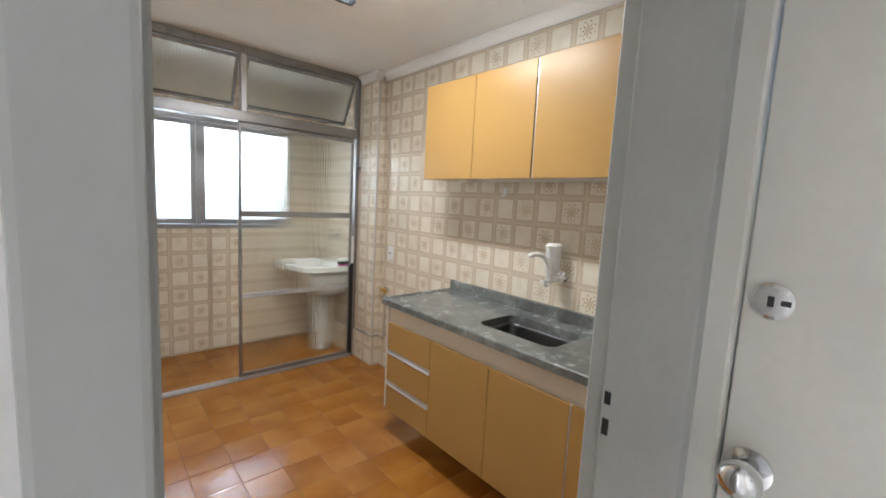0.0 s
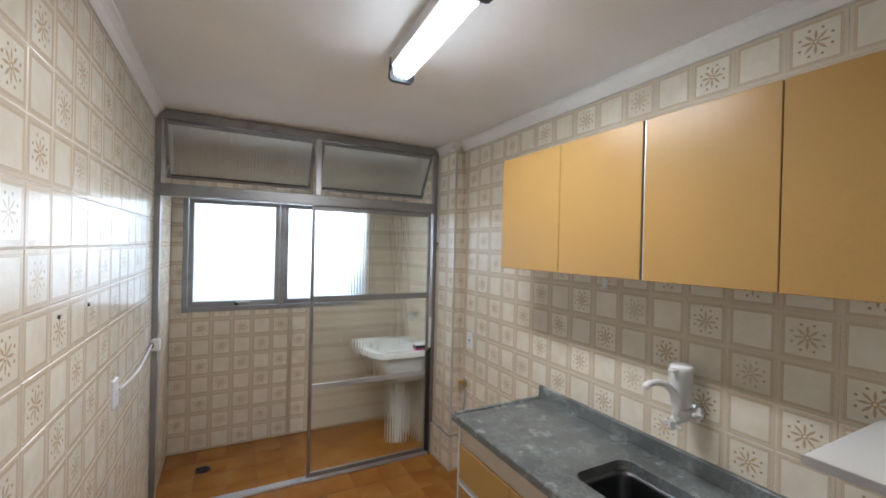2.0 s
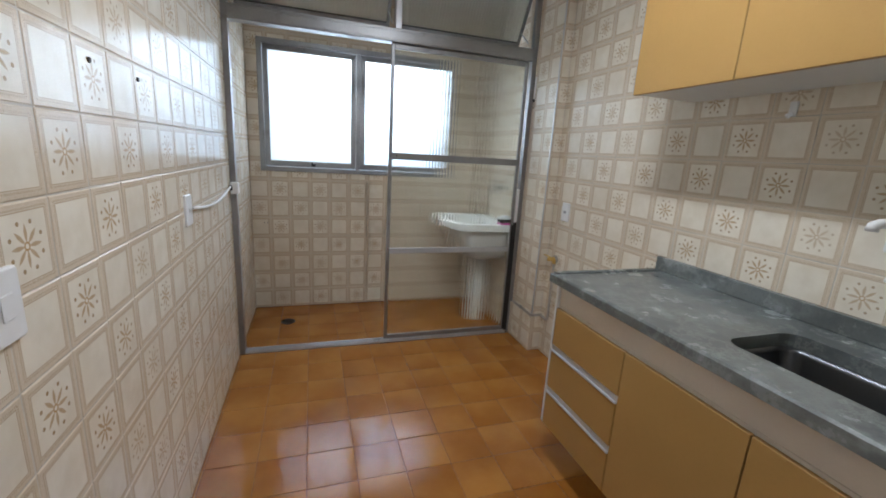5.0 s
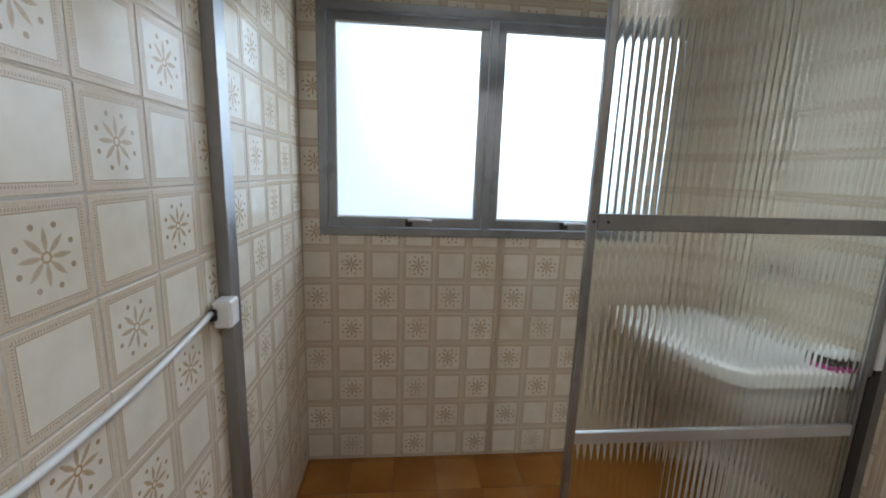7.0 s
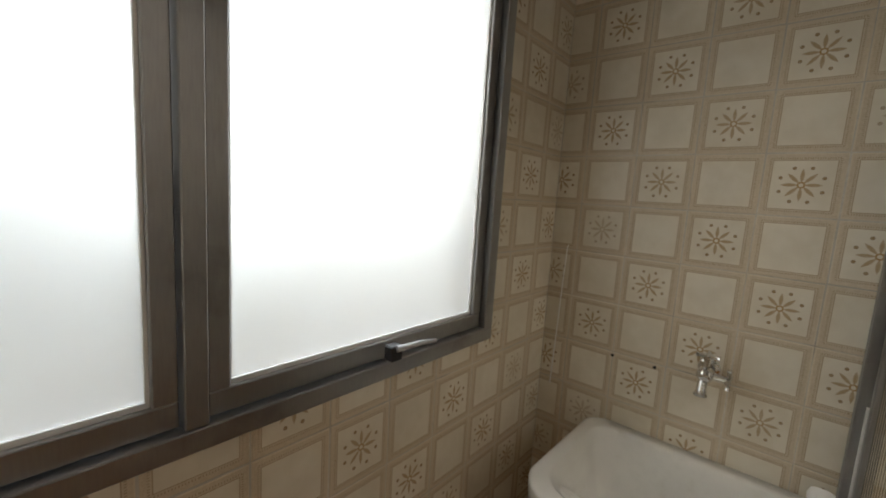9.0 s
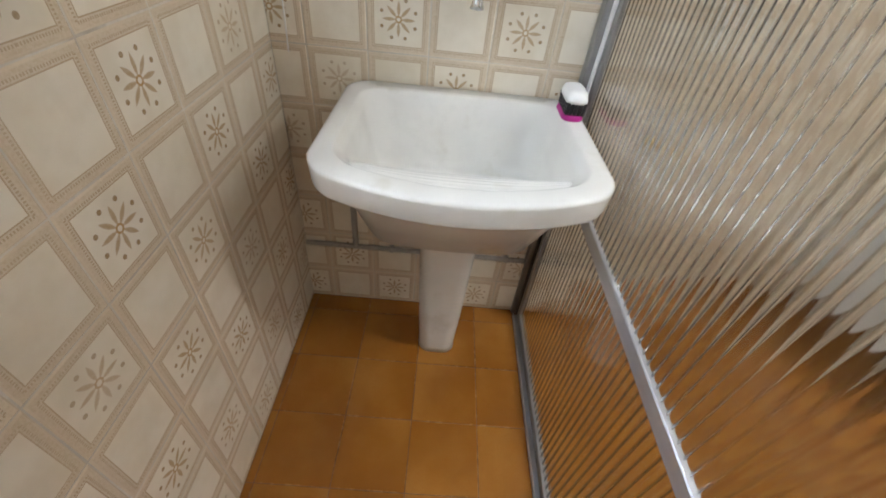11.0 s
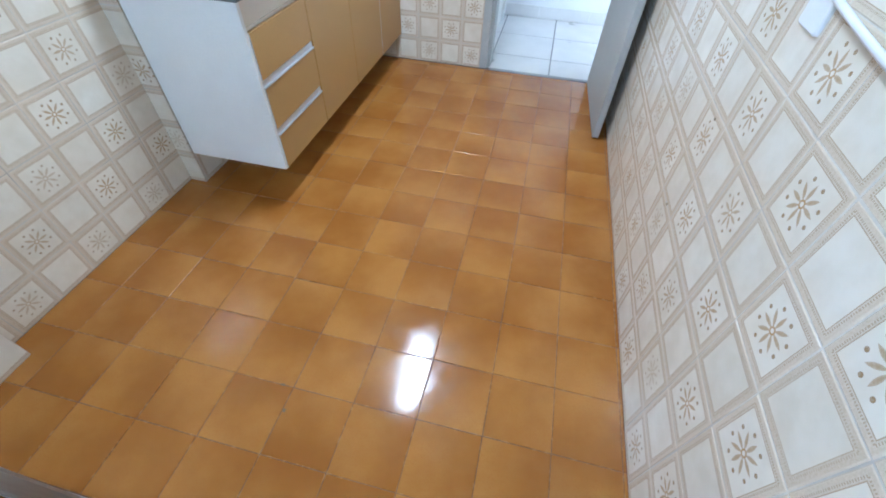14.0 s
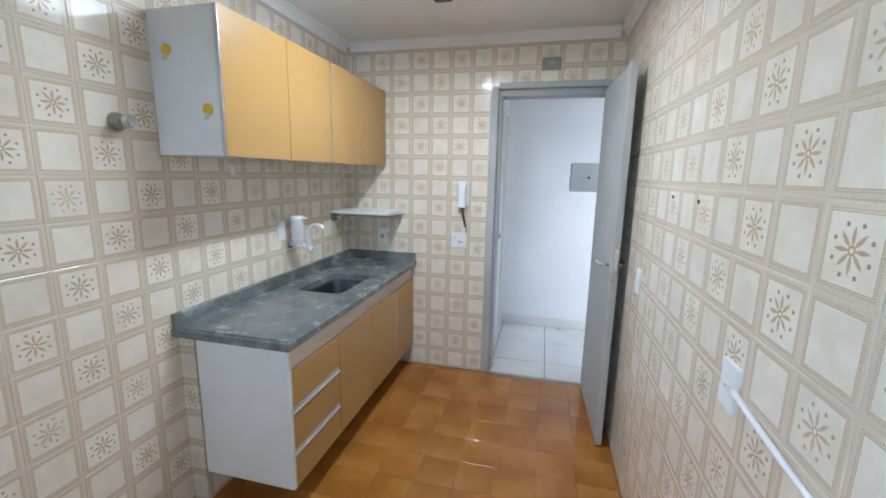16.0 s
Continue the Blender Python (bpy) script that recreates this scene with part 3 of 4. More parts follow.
    part("rail", boxes((x0 + 0.022, x1 - 0.022, f0 + 0.002, f1 - 0.002, 0.640, 0.677), bevel=0.002), ALU_PALE, panel)
    for a, b in ((z0 + 0.03, 0.640), (0.677, 1.262), (1.305, z1 - 0.03)):
        fluted_pane("pane", panel, x0 + 0.022, x1 - 0.022, a, b, PY + 0.001)
    for x in (x0 + 0.011, x0 + 0.05):
        for y in (f0, f1):
            s = -1 if y == f0 else 1
            part("screw", tube([(x, y, 1.284), (x, y + 0.002 * s, 1.284)], 0.004, 8), BLACK, panel)
    part("seal", boxes((x1 + 0.001, LX - 0.0165, f0 - 0.004, f1 + 0.002, 0.022, 0.86), (x1 - 0.016, x1 + 0.001, f0 - 0.004, f0 - 0.0005, 0.03, 0.84)), BLACK, p, "black brush seal")
    part("seal", boxes((x1 + 0.001, LX - 0.0165, f0 - 0.004, f1 + 0.002, 0.86, 1.1)), PLASTIC, p, "white brush seal")


partition()


# ---- laundry ----
def laundry_tub():
    t = thing("laundry_tub", (1.66, 3.25, 0), "white laundry tub with washboard on a tapered pedestal", "laundry tub")
    yc, hw = 3.271, 0.287

    def loop(xb, xf, half, bow, r, z, per=8):
        cx, hx = (xb + xf) / 2, (xb - xf) / 2
        out = []
        ring = list(round_rect(cx, yc, hx, half, r, z, per))
        c = len(ring) // 4
        full = []
        for q, p in enumerate(ring):
            full.append(p)
            if q % c == c - 1:
                nxt = ring[(q + 1) % len(ring)]
                full += [p.lerp(nxt, k / 10) for k in range(1, 10)]
        for p in full:
            if p.x < cx:
                k = max(0.0, 1 - abs((p.y - yc) / half) ** 2.1)
                p.x -= 0.8 * bow * k * (cx - p.x) / hx
            out.append(p)
        return out

    B = EX - 0.004
    outer = [loop(B, 1.61, 0.185, 0.02, 0.05, 0.552), loop(B, 1.58, 0.205, 0.03, 0.06, 0.568), loop(B, 1.53, 0.235, 0.045, 0.06, 0.685), loop(B, 1.49, 0.25, 0.06, 0.055, 0.772),
             loop(B, 1.488, 0.251, 0.06, 0.06, 0.782), loop(B, 1.486, 0.252, 0.06, 0.06, 0.785), loop(B, 1.462, hw - 0.002, 0.097, 0.055, 0.786), loop(B, 1.458, hw, 0.10, 0.055, 0.788), loop(B, 1.457, hw, 0.10, 0.055, 0.793), loop(B, 1.453, hw + 0.002, 0.10, 0.055, 0.843), loop(B, 1.454, hw + 0.001, 0.10, 0.055, 0.848), loop(B, 1.457, hw - 0.002, 0.10, 0.055, 0.851), loop(B, 1.462, hw - 0.006, 0.10, 0.055, 0.8525), loop(B, 1.468, hw - 0.012, 0.10, 0.055, 0.853)]
    inner = [loop(1.846, 1.484, hw - 0.036, 0.08, 0.05, 0.8525), loop(1.844, 1.487, hw - 0.039, 0.08, 0.05, 0.851), loop(1.842, 1.49, hw - 0.042, 0.079, 0.05, 0.846), loop(1.838, 1.497, hw - 0.05, 0.075, 0.05, 0.836), loop(1.832, 1.508, hw - 0.055, 0.055, 0.06, 0.818), loop(1.828, 1.535, hw - 0.06, 0.03, 0.06, 0.785), loop(1.824, 1.556, hw - 0.066, 0.01, 0.06, 0.765), loop(1.822, 1.562, hw - 0.07, 0.004, 0.06, 0.745), loop(1.812, 1.58, hw - 0.085, 0.0, 0.05, 0.67), loop(1.80, 1.615, hw - 0.105, 0.0, 0.04, 0.650), loop(1.79, 1.64, hw - 0.12, 0.0, 0.03, 0.647)]
    tub = loft(outer + inner)
    for v in tub.verts:
        if v.co.z > 0.76:
            v.co.z -= 0.016 * (v.co.z - 0.76) / 0.093 + 0.015 * max(0.0, v.co.x - 1.46)
    part("basin", tub, CERAMIC, t, smooth=True)
    # washboard: a ribbed slope inside the front
    bm = bmesh.new()
    rows = []
    n = 66
    for i in range(n + 1):
        s = i / n
        x, z = 1.503 + 0.062 * s, 0.834 - 0.030 * s - 0.022 * s ** 6
        rib = 0.0014 * math.sin(s * 2 * math.pi * 6) if 0.06 < s < 0.85 else 0.0
        half = (hw - 0.05) - 0.014 * s
        z -= 0.014 + 0.015 * (x - 1.46)
        rows.append([bm.verts.new((x - 0.05 * max(0.0, 1 - abs(y / half) ** 2.6) * (1 - s), yc + y, z + rib * (1 if abs(y) < half * 0.93 else 0))) for y in (half * (k / 10 - 1) for k in range(21))])
    for a, b in zip(rows, rows[1:]):
        for k in range(20):
            bm.faces.new((a[k], a[k + 1], b[k + 1], b[k]))
    ext = bmesh.ops.extrude_face_region(bm, geom=list(bm.faces))
    bmesh.ops.translate(bm, verts=[g for g in ext["geom"] if isinstance(g, bmesh.types.BMVert)], vec=(0, 0, -0.02))
    part("washboard", bm, CERAMIC, t, smooth=True)
    ped = [round_rect(1.722, 3.268, 0.08, 0.088, 0.03, 0.62), round_rect(1.722, 3.268, 0.074, 0.08, 0.035, 0.5), round_rect(1.72, 3.268, 0.062, 0.068, 0.04, 0.16), round_rect(1.718, 3.268, 0.057, 0.06, 0.04, 0.02), round_rect(1.718, 3.268, 0.058, 0.062, 0.04, 0.0)]
    part("pedestal", loft(ped), CERAMIC, t, smooth=True)
    part("drain", tube([(1.745, yc, 0.6485), (1.745, yc, 0.651)], 0.025, 16), CHROME, t)


laundry_tub()


def laundry_tap():
    y, z = 3.262, 1.082
    t = thing("laundry_tap", (EX, y, z), "chrome wall tap with cross handles above the tub", "tap")
    part("flange", tube([(EX, y, z), (EX - 0.006, y, z), (EX - 0.012, y, z)], [0.026, 0.026, 0.016], 16), CHROME, t)
    part("body", tube([(EX - 0.01, y, z), (EX - 0.035, y, z), (EX - 0.05, y, z), (EX - 0.075, y, z), (EX - 0.085, y, z)], [0.013, 0.013, 0.019, 0.019, 0.010], 14), CHROME, t, smooth=True)
    part("spout", tube([(EX - 0.055, y, z), (EX - 0.075, y + 0.002, z - 0.022), (EX - 0.08, y + 0.003, z - 0.042), (EX - 0.08, y + 0.003, z - 0.052)], [0.012, 0.011, 0.012, 0.016], 12), CHROME, t, smooth=True)
    for nm, p, d in (("handle", (EX - 0.06, y, z + 0.016), (0, 0, 1)), ("handle", (EX - 0.06, y - 0.018, z), (0, -1, 0))):
        p, d = Vector(p), Vector(d)
        h = part(nm, tube([p, p + d * 0.03], 0.008, 10), CHROME, t, "chrome cross handle")
        for s in ((1, 0, 0), (0, 1, 0) if d.z else (0, 0, 1)):
            s = Vector(s)
            part("spoke", tube([p + d * 0.032 - s * 0.026, p + d * 0.032 - s * 0.02, p + d * 0.032 + s * 0.02, p + d * 0.032 + s * 0.026], [0.007, 0.005, 0.005, 0.007], 8), CHROME, h)


laundry_tap()

brush = thing("scrubbing_brush", (1.80, 3.012, 0.8315), "white and magenta scrubbing brush standing on the tub rim", "brush")
bb = lambda hx, hy, r, z: round_rect(1.80, 3.012, hx, hy, r, z, 5)
part("base", loft([bb(0.045, 0.024, 0.02, 0.8315), bb(0.048, 0.027, 0.022, 0.8355), bb(0.046, 0.025, 0.02, 0.8455)]), MAGENTA, brush, "magenta plastic base")
bristle = bmesh.new()
for i in range(9):
    for j in range(5):
        x, y = 1.80 + (i - 4) * 0.0095, 3.012 + (j - 2) * 0.0095
        tube([(x, y, 0.8455), (x + 0.002 * (i - 4) * 0.3, y, 0.8735)], [0.0042, 0.0048], 5, bristle)
part("bristles", bristle, BLACK, brush, "dark bristles")
part("handle", loft([bb(0.044, 0.024, 0.015, 0.8715), bb(0.046, 0.026, 0.02, 0.8795), bb(0.04, 0.022, 0.018, 0.8935), bb(0.026, 0.014, 0.012, 0.8995)]), PLASTIC, brush, "white plastic grip", True)

drain = thing("floor_drain", (0.262, 3.412, 0), "round dark grated floor drain in orange tiles", "drain")
part("ring", loft([[Vector((0.262 + r * math.cos(a), 3.412 + r * math.sin(a), z)) for a in (2 * math.pi * k / 24 for k in range(24))] for r, z in ((0.05, 0.0), (0.049, 0.0045), (0.041, 0.0045), (0.040, 0.002))], False, False), STEEL, drain)
part("grate", tube([(0.262, 3.412, 0.0), (0.262, 3.412, 0.002)], 0.0405, 24), DARK_HOLE, drain)
for k in range(5):
    h = math.sqrt(0.0395 ** 2 - (0.014 * (k - 2)) ** 2)
    part("bar", boxes((0.262 - h, 0.262 + h, 3.4095 + 0.014 * (k - 2), 3.4145 + 0.014 * (k - 2), 0.002, 0.0038)), STEEL, drain)

pipe = thing("gas_pipe", (LX, 2.9, 0.25), "grey painted gas pipe with a brass valve along the tiles", "pipe")
part("run", tube([(EX - 0.010, 3.745, 0.259), (EX - 0.010, 2.985, 0.259)], 0.0085, 8), PIPE_PAINT, pipe)
part("run", tube([(EX - 0.010, 2.916, 0.259), (EX - 0.010, UY - 0.004, 0.259), (EX - 0.004, UY - 0.011, 0.259), (WX - 0.016, UY - 0.011, 0.259), (WX - 0.012, UY - 0.018, 0.259), (WX - 0.012, 2.56, 0.255), (WX - 0.012, 2.548, 0.265), (WX - 0.012, 2.548, 0.66)], 0.0085, 8), PIPE_PAINT, pipe)
part("branch", tube([(EX - 0.010, 3.575, 0.259), (EX - 0.010, 3.575, 0.6)], 0.010, 8), PIPE_PAINT, pipe)
for y in (3.45, 3.05, 2.8):
    part("clip", boxes((EX - 0.02, EX - 0.0005, y - 0.008, y + 0.008, 0.2502, 0.272), bevel=0.002), PIPE_PAINT, pipe)
valve = part("valve", tube([(WX - 0.012, 2.548, 0.655), (WX - 0.012, 2.548, 0.67), (WX - 0.02, 2.55, 0.685), (WX - 0.045, 2.55, 0.685), (WX - 0.06, 2.55, 0.685)], [0.012, 0.014, 0.017, 0.014, 0.011], 12), BRASS, pipe, "brass gas valve", True)
part("valve_lever", boxes((WX - 0.055, WX - 0.04, 2.55, 2.615, 0.698, 0.704), bevel=0.002), BRASS, valve)
part("flange", tube([(WX - 0.0005, 2.55, 0.685), (WX - 0.008, 2.55, 0.685)], 0.026, 14), PIPE_PAINT, valve)


# ---- sockets and cable ----
def wall_plate(name, c, out, hw, hh, label, category, slots):
    """A bevelled cover plate; slots are small raised or dark pieces (du, dv, wu, wv, material)."""
    c, o = Vector(c), Vector(out)
    u = Vector((0, 0, 1)).cross(o)
    t = thing(name, c, label, category)
    frame_m = Matrix((( u.x, 0, o.x, c.x), (u.y, 0, o.y, c.y), (u.z, 1, o.z, c.z), (0, 0, 0, 1)))
    bm = loft([round_rect(0, 0, hw, hh, 0.006, 0.0, 4), round_rect(0, 0, hw, hh, 0.006, 0.006, 4), round_rect(0, 0, hw - 0.003, hh - 0.003, 0.005, 0.009, 4)])
    bm.transform(frame_m)
    part("plate", bm, PLASTIC, t)
    for nm, du, dv, wu, wv, m in slots:
        s = boxes((du - wu, du + wu, dv - wv, dv + wv, 0.009, 0.0115), bevel=0.0008)
        s.transform(frame_m)
        part(nm, s, m, t)
    return t


GREY_MARK = surface("grey_mark", (0.35, 0.35, 0.36), 0.5)
wall_plate("socket", (0, 2.04, 1.052), (1, 0, 0), 0.04, 0.058, "white plastic cable socket on the patterned tiles", "socket", [("insert", 0, 0, 0.012, 0.008, PLASTIC), ("cable_outlet", -0.004, -0.002, 0.006, 0.004, GREY_MARK)])
wall_plate("light_switch", (0, 1.045, 1.05), (1, 0, 0), 0.038, 0.058, "white plastic light switch on the patterned tiles", "switch", [("rocker", 0, 0, 0.014, 0.02, PLASTIC)])
wall_plate("socket", (WX, 2.502, 1.003), (-1, 0, 0), 0.038, 0.058, "white plastic socket on the flower tile wall", "socket", [("insert", 0, 0, 0.014, 0.008, GREY_MARK)])
wall_plate("blank_plate", (WX, 0.955, 1.178), (-1, 0, 0), 0.036, 0.06, "white blank cover plate beside the sink tap", "plate", [])
wall_plate("socket", (1.679, DY, 1.038), (0, 1, 0), 0.037, 0.058, "white plastic socket above the counter", "socket", [("insert", 0, 0, 0.014, 0.016, GREY_MARK)])
wall_plate("double_switch", (1.06, DY, 1.037), (0, 1, 0), 0.06, 0.057, "white double switch plate below the interphone", "switch", [("rocker", -0.03, 0.02, 0.008, 0.004, GREY_MARK), ("rocker", 0.0, -0.01, 0.004, 0.012, GREY_MARK), ("rocker", 0.02, -0.012, 0.012, 0.004, GREY_MARK)])
vent = thing("vent_cover", (0.462, DY, 2.265), "small grey blank cover above the kitchen door", "cover")
part("plate", boxes((0.401, 0.523, DY, DY + 0.008, 2.224, 2.306), bevel=0.002), surface("grey_cover", (0.30, 0.28, 0.24), 0.5, vary=0.25), vent)
part("knob", tube([(0.462, DY + 0.008, 2.265), (0.462, DY + 0.014, 2.265)], 0.018, 14), GREY_MARK, vent)

cable = thing("cable_duct", (0.012, 2.5, 1.0), "white plastic cable sagging from the socket to the partition", "cable")
pts = [(0.011, 2.08 + 0.79 * s, 1.055 - 0.034 * math.sin(math.pi * s) + 0.01 * s) for s in (k / 16 for k in range(17))]
part("cord", tube(pts, 0.0066, 8), PLASTIC, cable, smooth=True)
part("junction_box", boxes((0.006, 0.048, 2.875, 2.9265, 1.022, 1.088), bevel=0.005), PLASTIC, cable, "white junction box on the jamb")
part("plug", boxes((0.004, 0.02, 2.862, 2.8748, 1.045, 1.072), bevel=0.003), BLACK, cable)
for y, z in ((1.68, 1.46), (1.418, 1.462)):
    nail = thing("nail", (0, y, z), "small dark nail plug in the tiles", "nail")
    part("head", tube([(0, y, z), (0.004, y, z)], 0.006, 8), DARK_HOLE, nail)
for y in (3.514, 3.393):
    hole = thing("screw_hole", (EX, y, 1.039), "dark screw plug in the tiles above the tub", "hole")
    part("plug", tube([(EX - 0.0004, y, 1.039), (EX - 0.0025, y, 1.039)], 0.005, 8), DARK_HOLE, hole)


for y, z in ((1.885, 0.452), (1.883, 0.732)):
    spot = thing("chip_mark", (0, y, z), "small brown chip in the glaze of the tiles", "chip")
    part("flake", tube([(0, y, z), (0.0012, y, z)], [0.0045, 0.0035], 7), OCHRE_EDGE, spot)
for x in (0.088, 0.108):
    hole = thing("screw_hole", (x, LY, 0.706), "tiny dark screw hole in the tiles under the window", "hole")
    part("plug", tube([(x, LY, 0.706), (x, LY - 0.0015, 0.706)], 0.0035, 8), DARK_HOLE, hole)


# ---- kitchen counter ----
def base_cabinet():
    x0, x1, z0, z1 = 1.42, 1.872, 0.168, 0.812
    y0, y1 = DY + 0.006, 1.71
    c = thing("base_cabinet", (1.65, 0.9, z0), "ochre and white wall-hung base cabinet under the counter", "cabinet")
    th = 0.016
    for nm, q in (("bottom_panel", (x0 + 0.019, x1, y0, y1 - th, z0, z0 + th)), ("back_panel", (x1 - 0.006, x1, y0, y1 - th, z0 + th, z1)), ("divider", (x0 + 0.019, x1 - 0.006, 1.28, 1.28 + th, z0 + th, z1)), ("side_panel", (x0 + 0.019, x1 - 0.006, y0, y0 + th, z0 + th, z1))):
        part(nm, boxes(q), WHITE_BOARD, c)
    part("side_panel", boxes((x0 + 0.002, x1, y1 - th, y1, z0, z1), bevel=0.0015), WHITE_BOARD, c, "white melamine end panel")
    part("filler", boxes((x0 + 0.014, x0 + 0.03, y0, y1 - th, 0.725, z1)), CREAM_BOARD, c, "cream filler strip under the worktop")
    for a, b in ((0.549, 0.712), (0.352, 0.515), (z0, 0.318)):
        d = part("drawer", boxes((x0, x0 + 0.018, 1.292, y1 - th - 0.002, a, b), bevel=0.0015), OCHRE, c, "ochre drawer front")
        part("edge_strip", boxes((x0 - 0.0008, x0 + 0.018, y1 - th - 0.002, y1 - th, a, b)), ALU_PALE, d)
    for a, b in ((0.518, 0.546), (0.321, 0.349)):
        part("grip_profile", boxes((x0 + 0.004, x0 + 0.018, 1.292, y1 - th, a, b), (x0 - 0.004, x0 + 0.004, 1.292, y1 - th, a, a + 0.007), bevel=0.0012), ALU_PALE, c, "pale aluminium finger grip")
    for a, b in ((0.875, 1.288), (0.458, 0.871), (y0, 0.449)):
        part("door", boxes((x0, x0 + 0.018, a, b, z0, 0.712), bevel=0.0015), OCHRE, c, "ochre laminate door")
    part("grip_profile", boxes((x0 + 0.001, x0 + 0.017, 0.4495, 0.4575, z0, 0.712)), ALU_PALE, c, "pale aluminium edge strip")
    part("gap", boxes((x0 + 0.012, x0 + 0.019, y0, y1 - th, 0.713, 0.724)), CREAM_BOARD, c)


base_cabinet()

SINK = (1.668, 0.846, 0.14, 0.22)


def worktop():
    x0, x1, y0, y1, z0, z1 = 1.397, WX - 0.001, DY + 0.001, 1.735, 0.815, 0.856
    w = thing("worktop", (1.68, 0.9, z0), "grey-green marble worktop with backsplash, cloudy and worn", "worktop")
    cx, cy, hx, hy = SINK
    inner = round_rect(cx, cy, hx, hy, 0.05, 0)
    n = len(inner)
    outer = []
    for k, p in enumerate(inner):
        q, i = divmod(k, 6)
        sx, sy = ((1, 1), (-1, 1), (-1, -1), (1, -1))[q]
        ex, ey = (x1 if sx > 0 else x0), (y1 if sy > 0 else y0)
        f = i / 5
        first = (ex, p.y) if q in (0, 2) else (p.x, ey)
        last = (p.x, ey) if q in (0, 2) else (ex, p.y)
        outer.append(Vector((*(first if i < 2 else (ex, ey) if i < 4 else last), 0)))
        if i in (3,):
            outer[-1] = Vector((ex, ey, 0)) + (Vector((*last, 0)) - Vector((ex, ey, 0))) * 0.02
    up = lambda pts, z, grow=0.0: [Vector((p.x, p.y, z)) for p in pts]
    shrink = [Vector((min(max(p.x, x0 + 0.006), x1 - 0.001), min(max(p.y, y0 + 0.001), y1 - 0.006), 0)) for p in outer]
    bm = loft([up(inner, z1), up(shrink, z1), up(outer, z1 - 0.006), up(outer, z0 + 0.004), up(shrink, z0), up(inner, z0), up(inner, z1)], False, False)
    bmesh.ops.remove_doubles(bm, verts=bm.verts, dist=1e-5)
    part("slab", bm, STONE, w)
    part("backsplash", boxes((x1 - 0.022, x1, y0, y1 - 0.004, z1, 0.918), bevel=0.0025), STONE, w)
    part("backsplash", boxes((x0 + 0.004, x1 - 0.0225, y0, y0 + 0.022, z1, 0.918), bevel=0.0025), STONE, w)
    part("edge_lip", boxes((x0 + 0.008, x1 - 0.024, y1 - 0.03, y1 - 0.008, z1 - 0.001, z1 + 0.006), bevel=0.0025), STONE, w)
    s = thing("sink", (cx, cy, 0.70), "stainless steel sink bowl set under the worktop", "sink")
    prof = [(0.012, 0.8148), (-0.002, 0.8145), (-0.008, 0.80), (-0.014, 0.72), (-0.03, 0.694), (-0.06, 0.688)]
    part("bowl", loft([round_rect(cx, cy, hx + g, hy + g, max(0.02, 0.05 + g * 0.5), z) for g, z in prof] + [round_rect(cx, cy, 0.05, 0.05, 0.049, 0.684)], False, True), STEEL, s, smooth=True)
    dr = part("strainer", tube([(cx, cy, 0.6845), (cx, cy, 0.688), (cx, cy, 0.689)], [0.045, 0.045, 0.035], 20), CHROME, s)
    for k in range(8):
        a = k * math.pi / 4
        part("strainer_hole", tube([(cx + 0.022 * math.cos(a), cy + 0.022 * math.sin(a), 0.6888), (cx + 0.022 * math.cos(a), cy + 0.022 * math.sin(a), 0.6898)], 0.004, 6), BLACK, dr)


worktop()


def cross_handle(parent, p, d, size):
    """Four white arms on a short stem that points along d."""
    p, d = Vector(p), Vector(d)
    h = part("handle", tube([p, p + d * 0.02, p + d * 0.026], [0.011, 0.012, 0.008], 10), PLASTIC, parent, "white cross handle", True)
    e = d.orthogonal().normalized()
    f = d.cross(e)
    for k in range(2):
        v = (e * math.cos(k * math.pi / 2 + 0.6) + f * math.sin(k * math.pi / 2 + 0.6)) * size
        c = p + d * 0.016
        part("arm", tube([c - v, c - v * 0.8, c + v * 0.8, c + v], [0.006, 0.0075, 0.0075, 0.006], 8), PLASTIC, h)


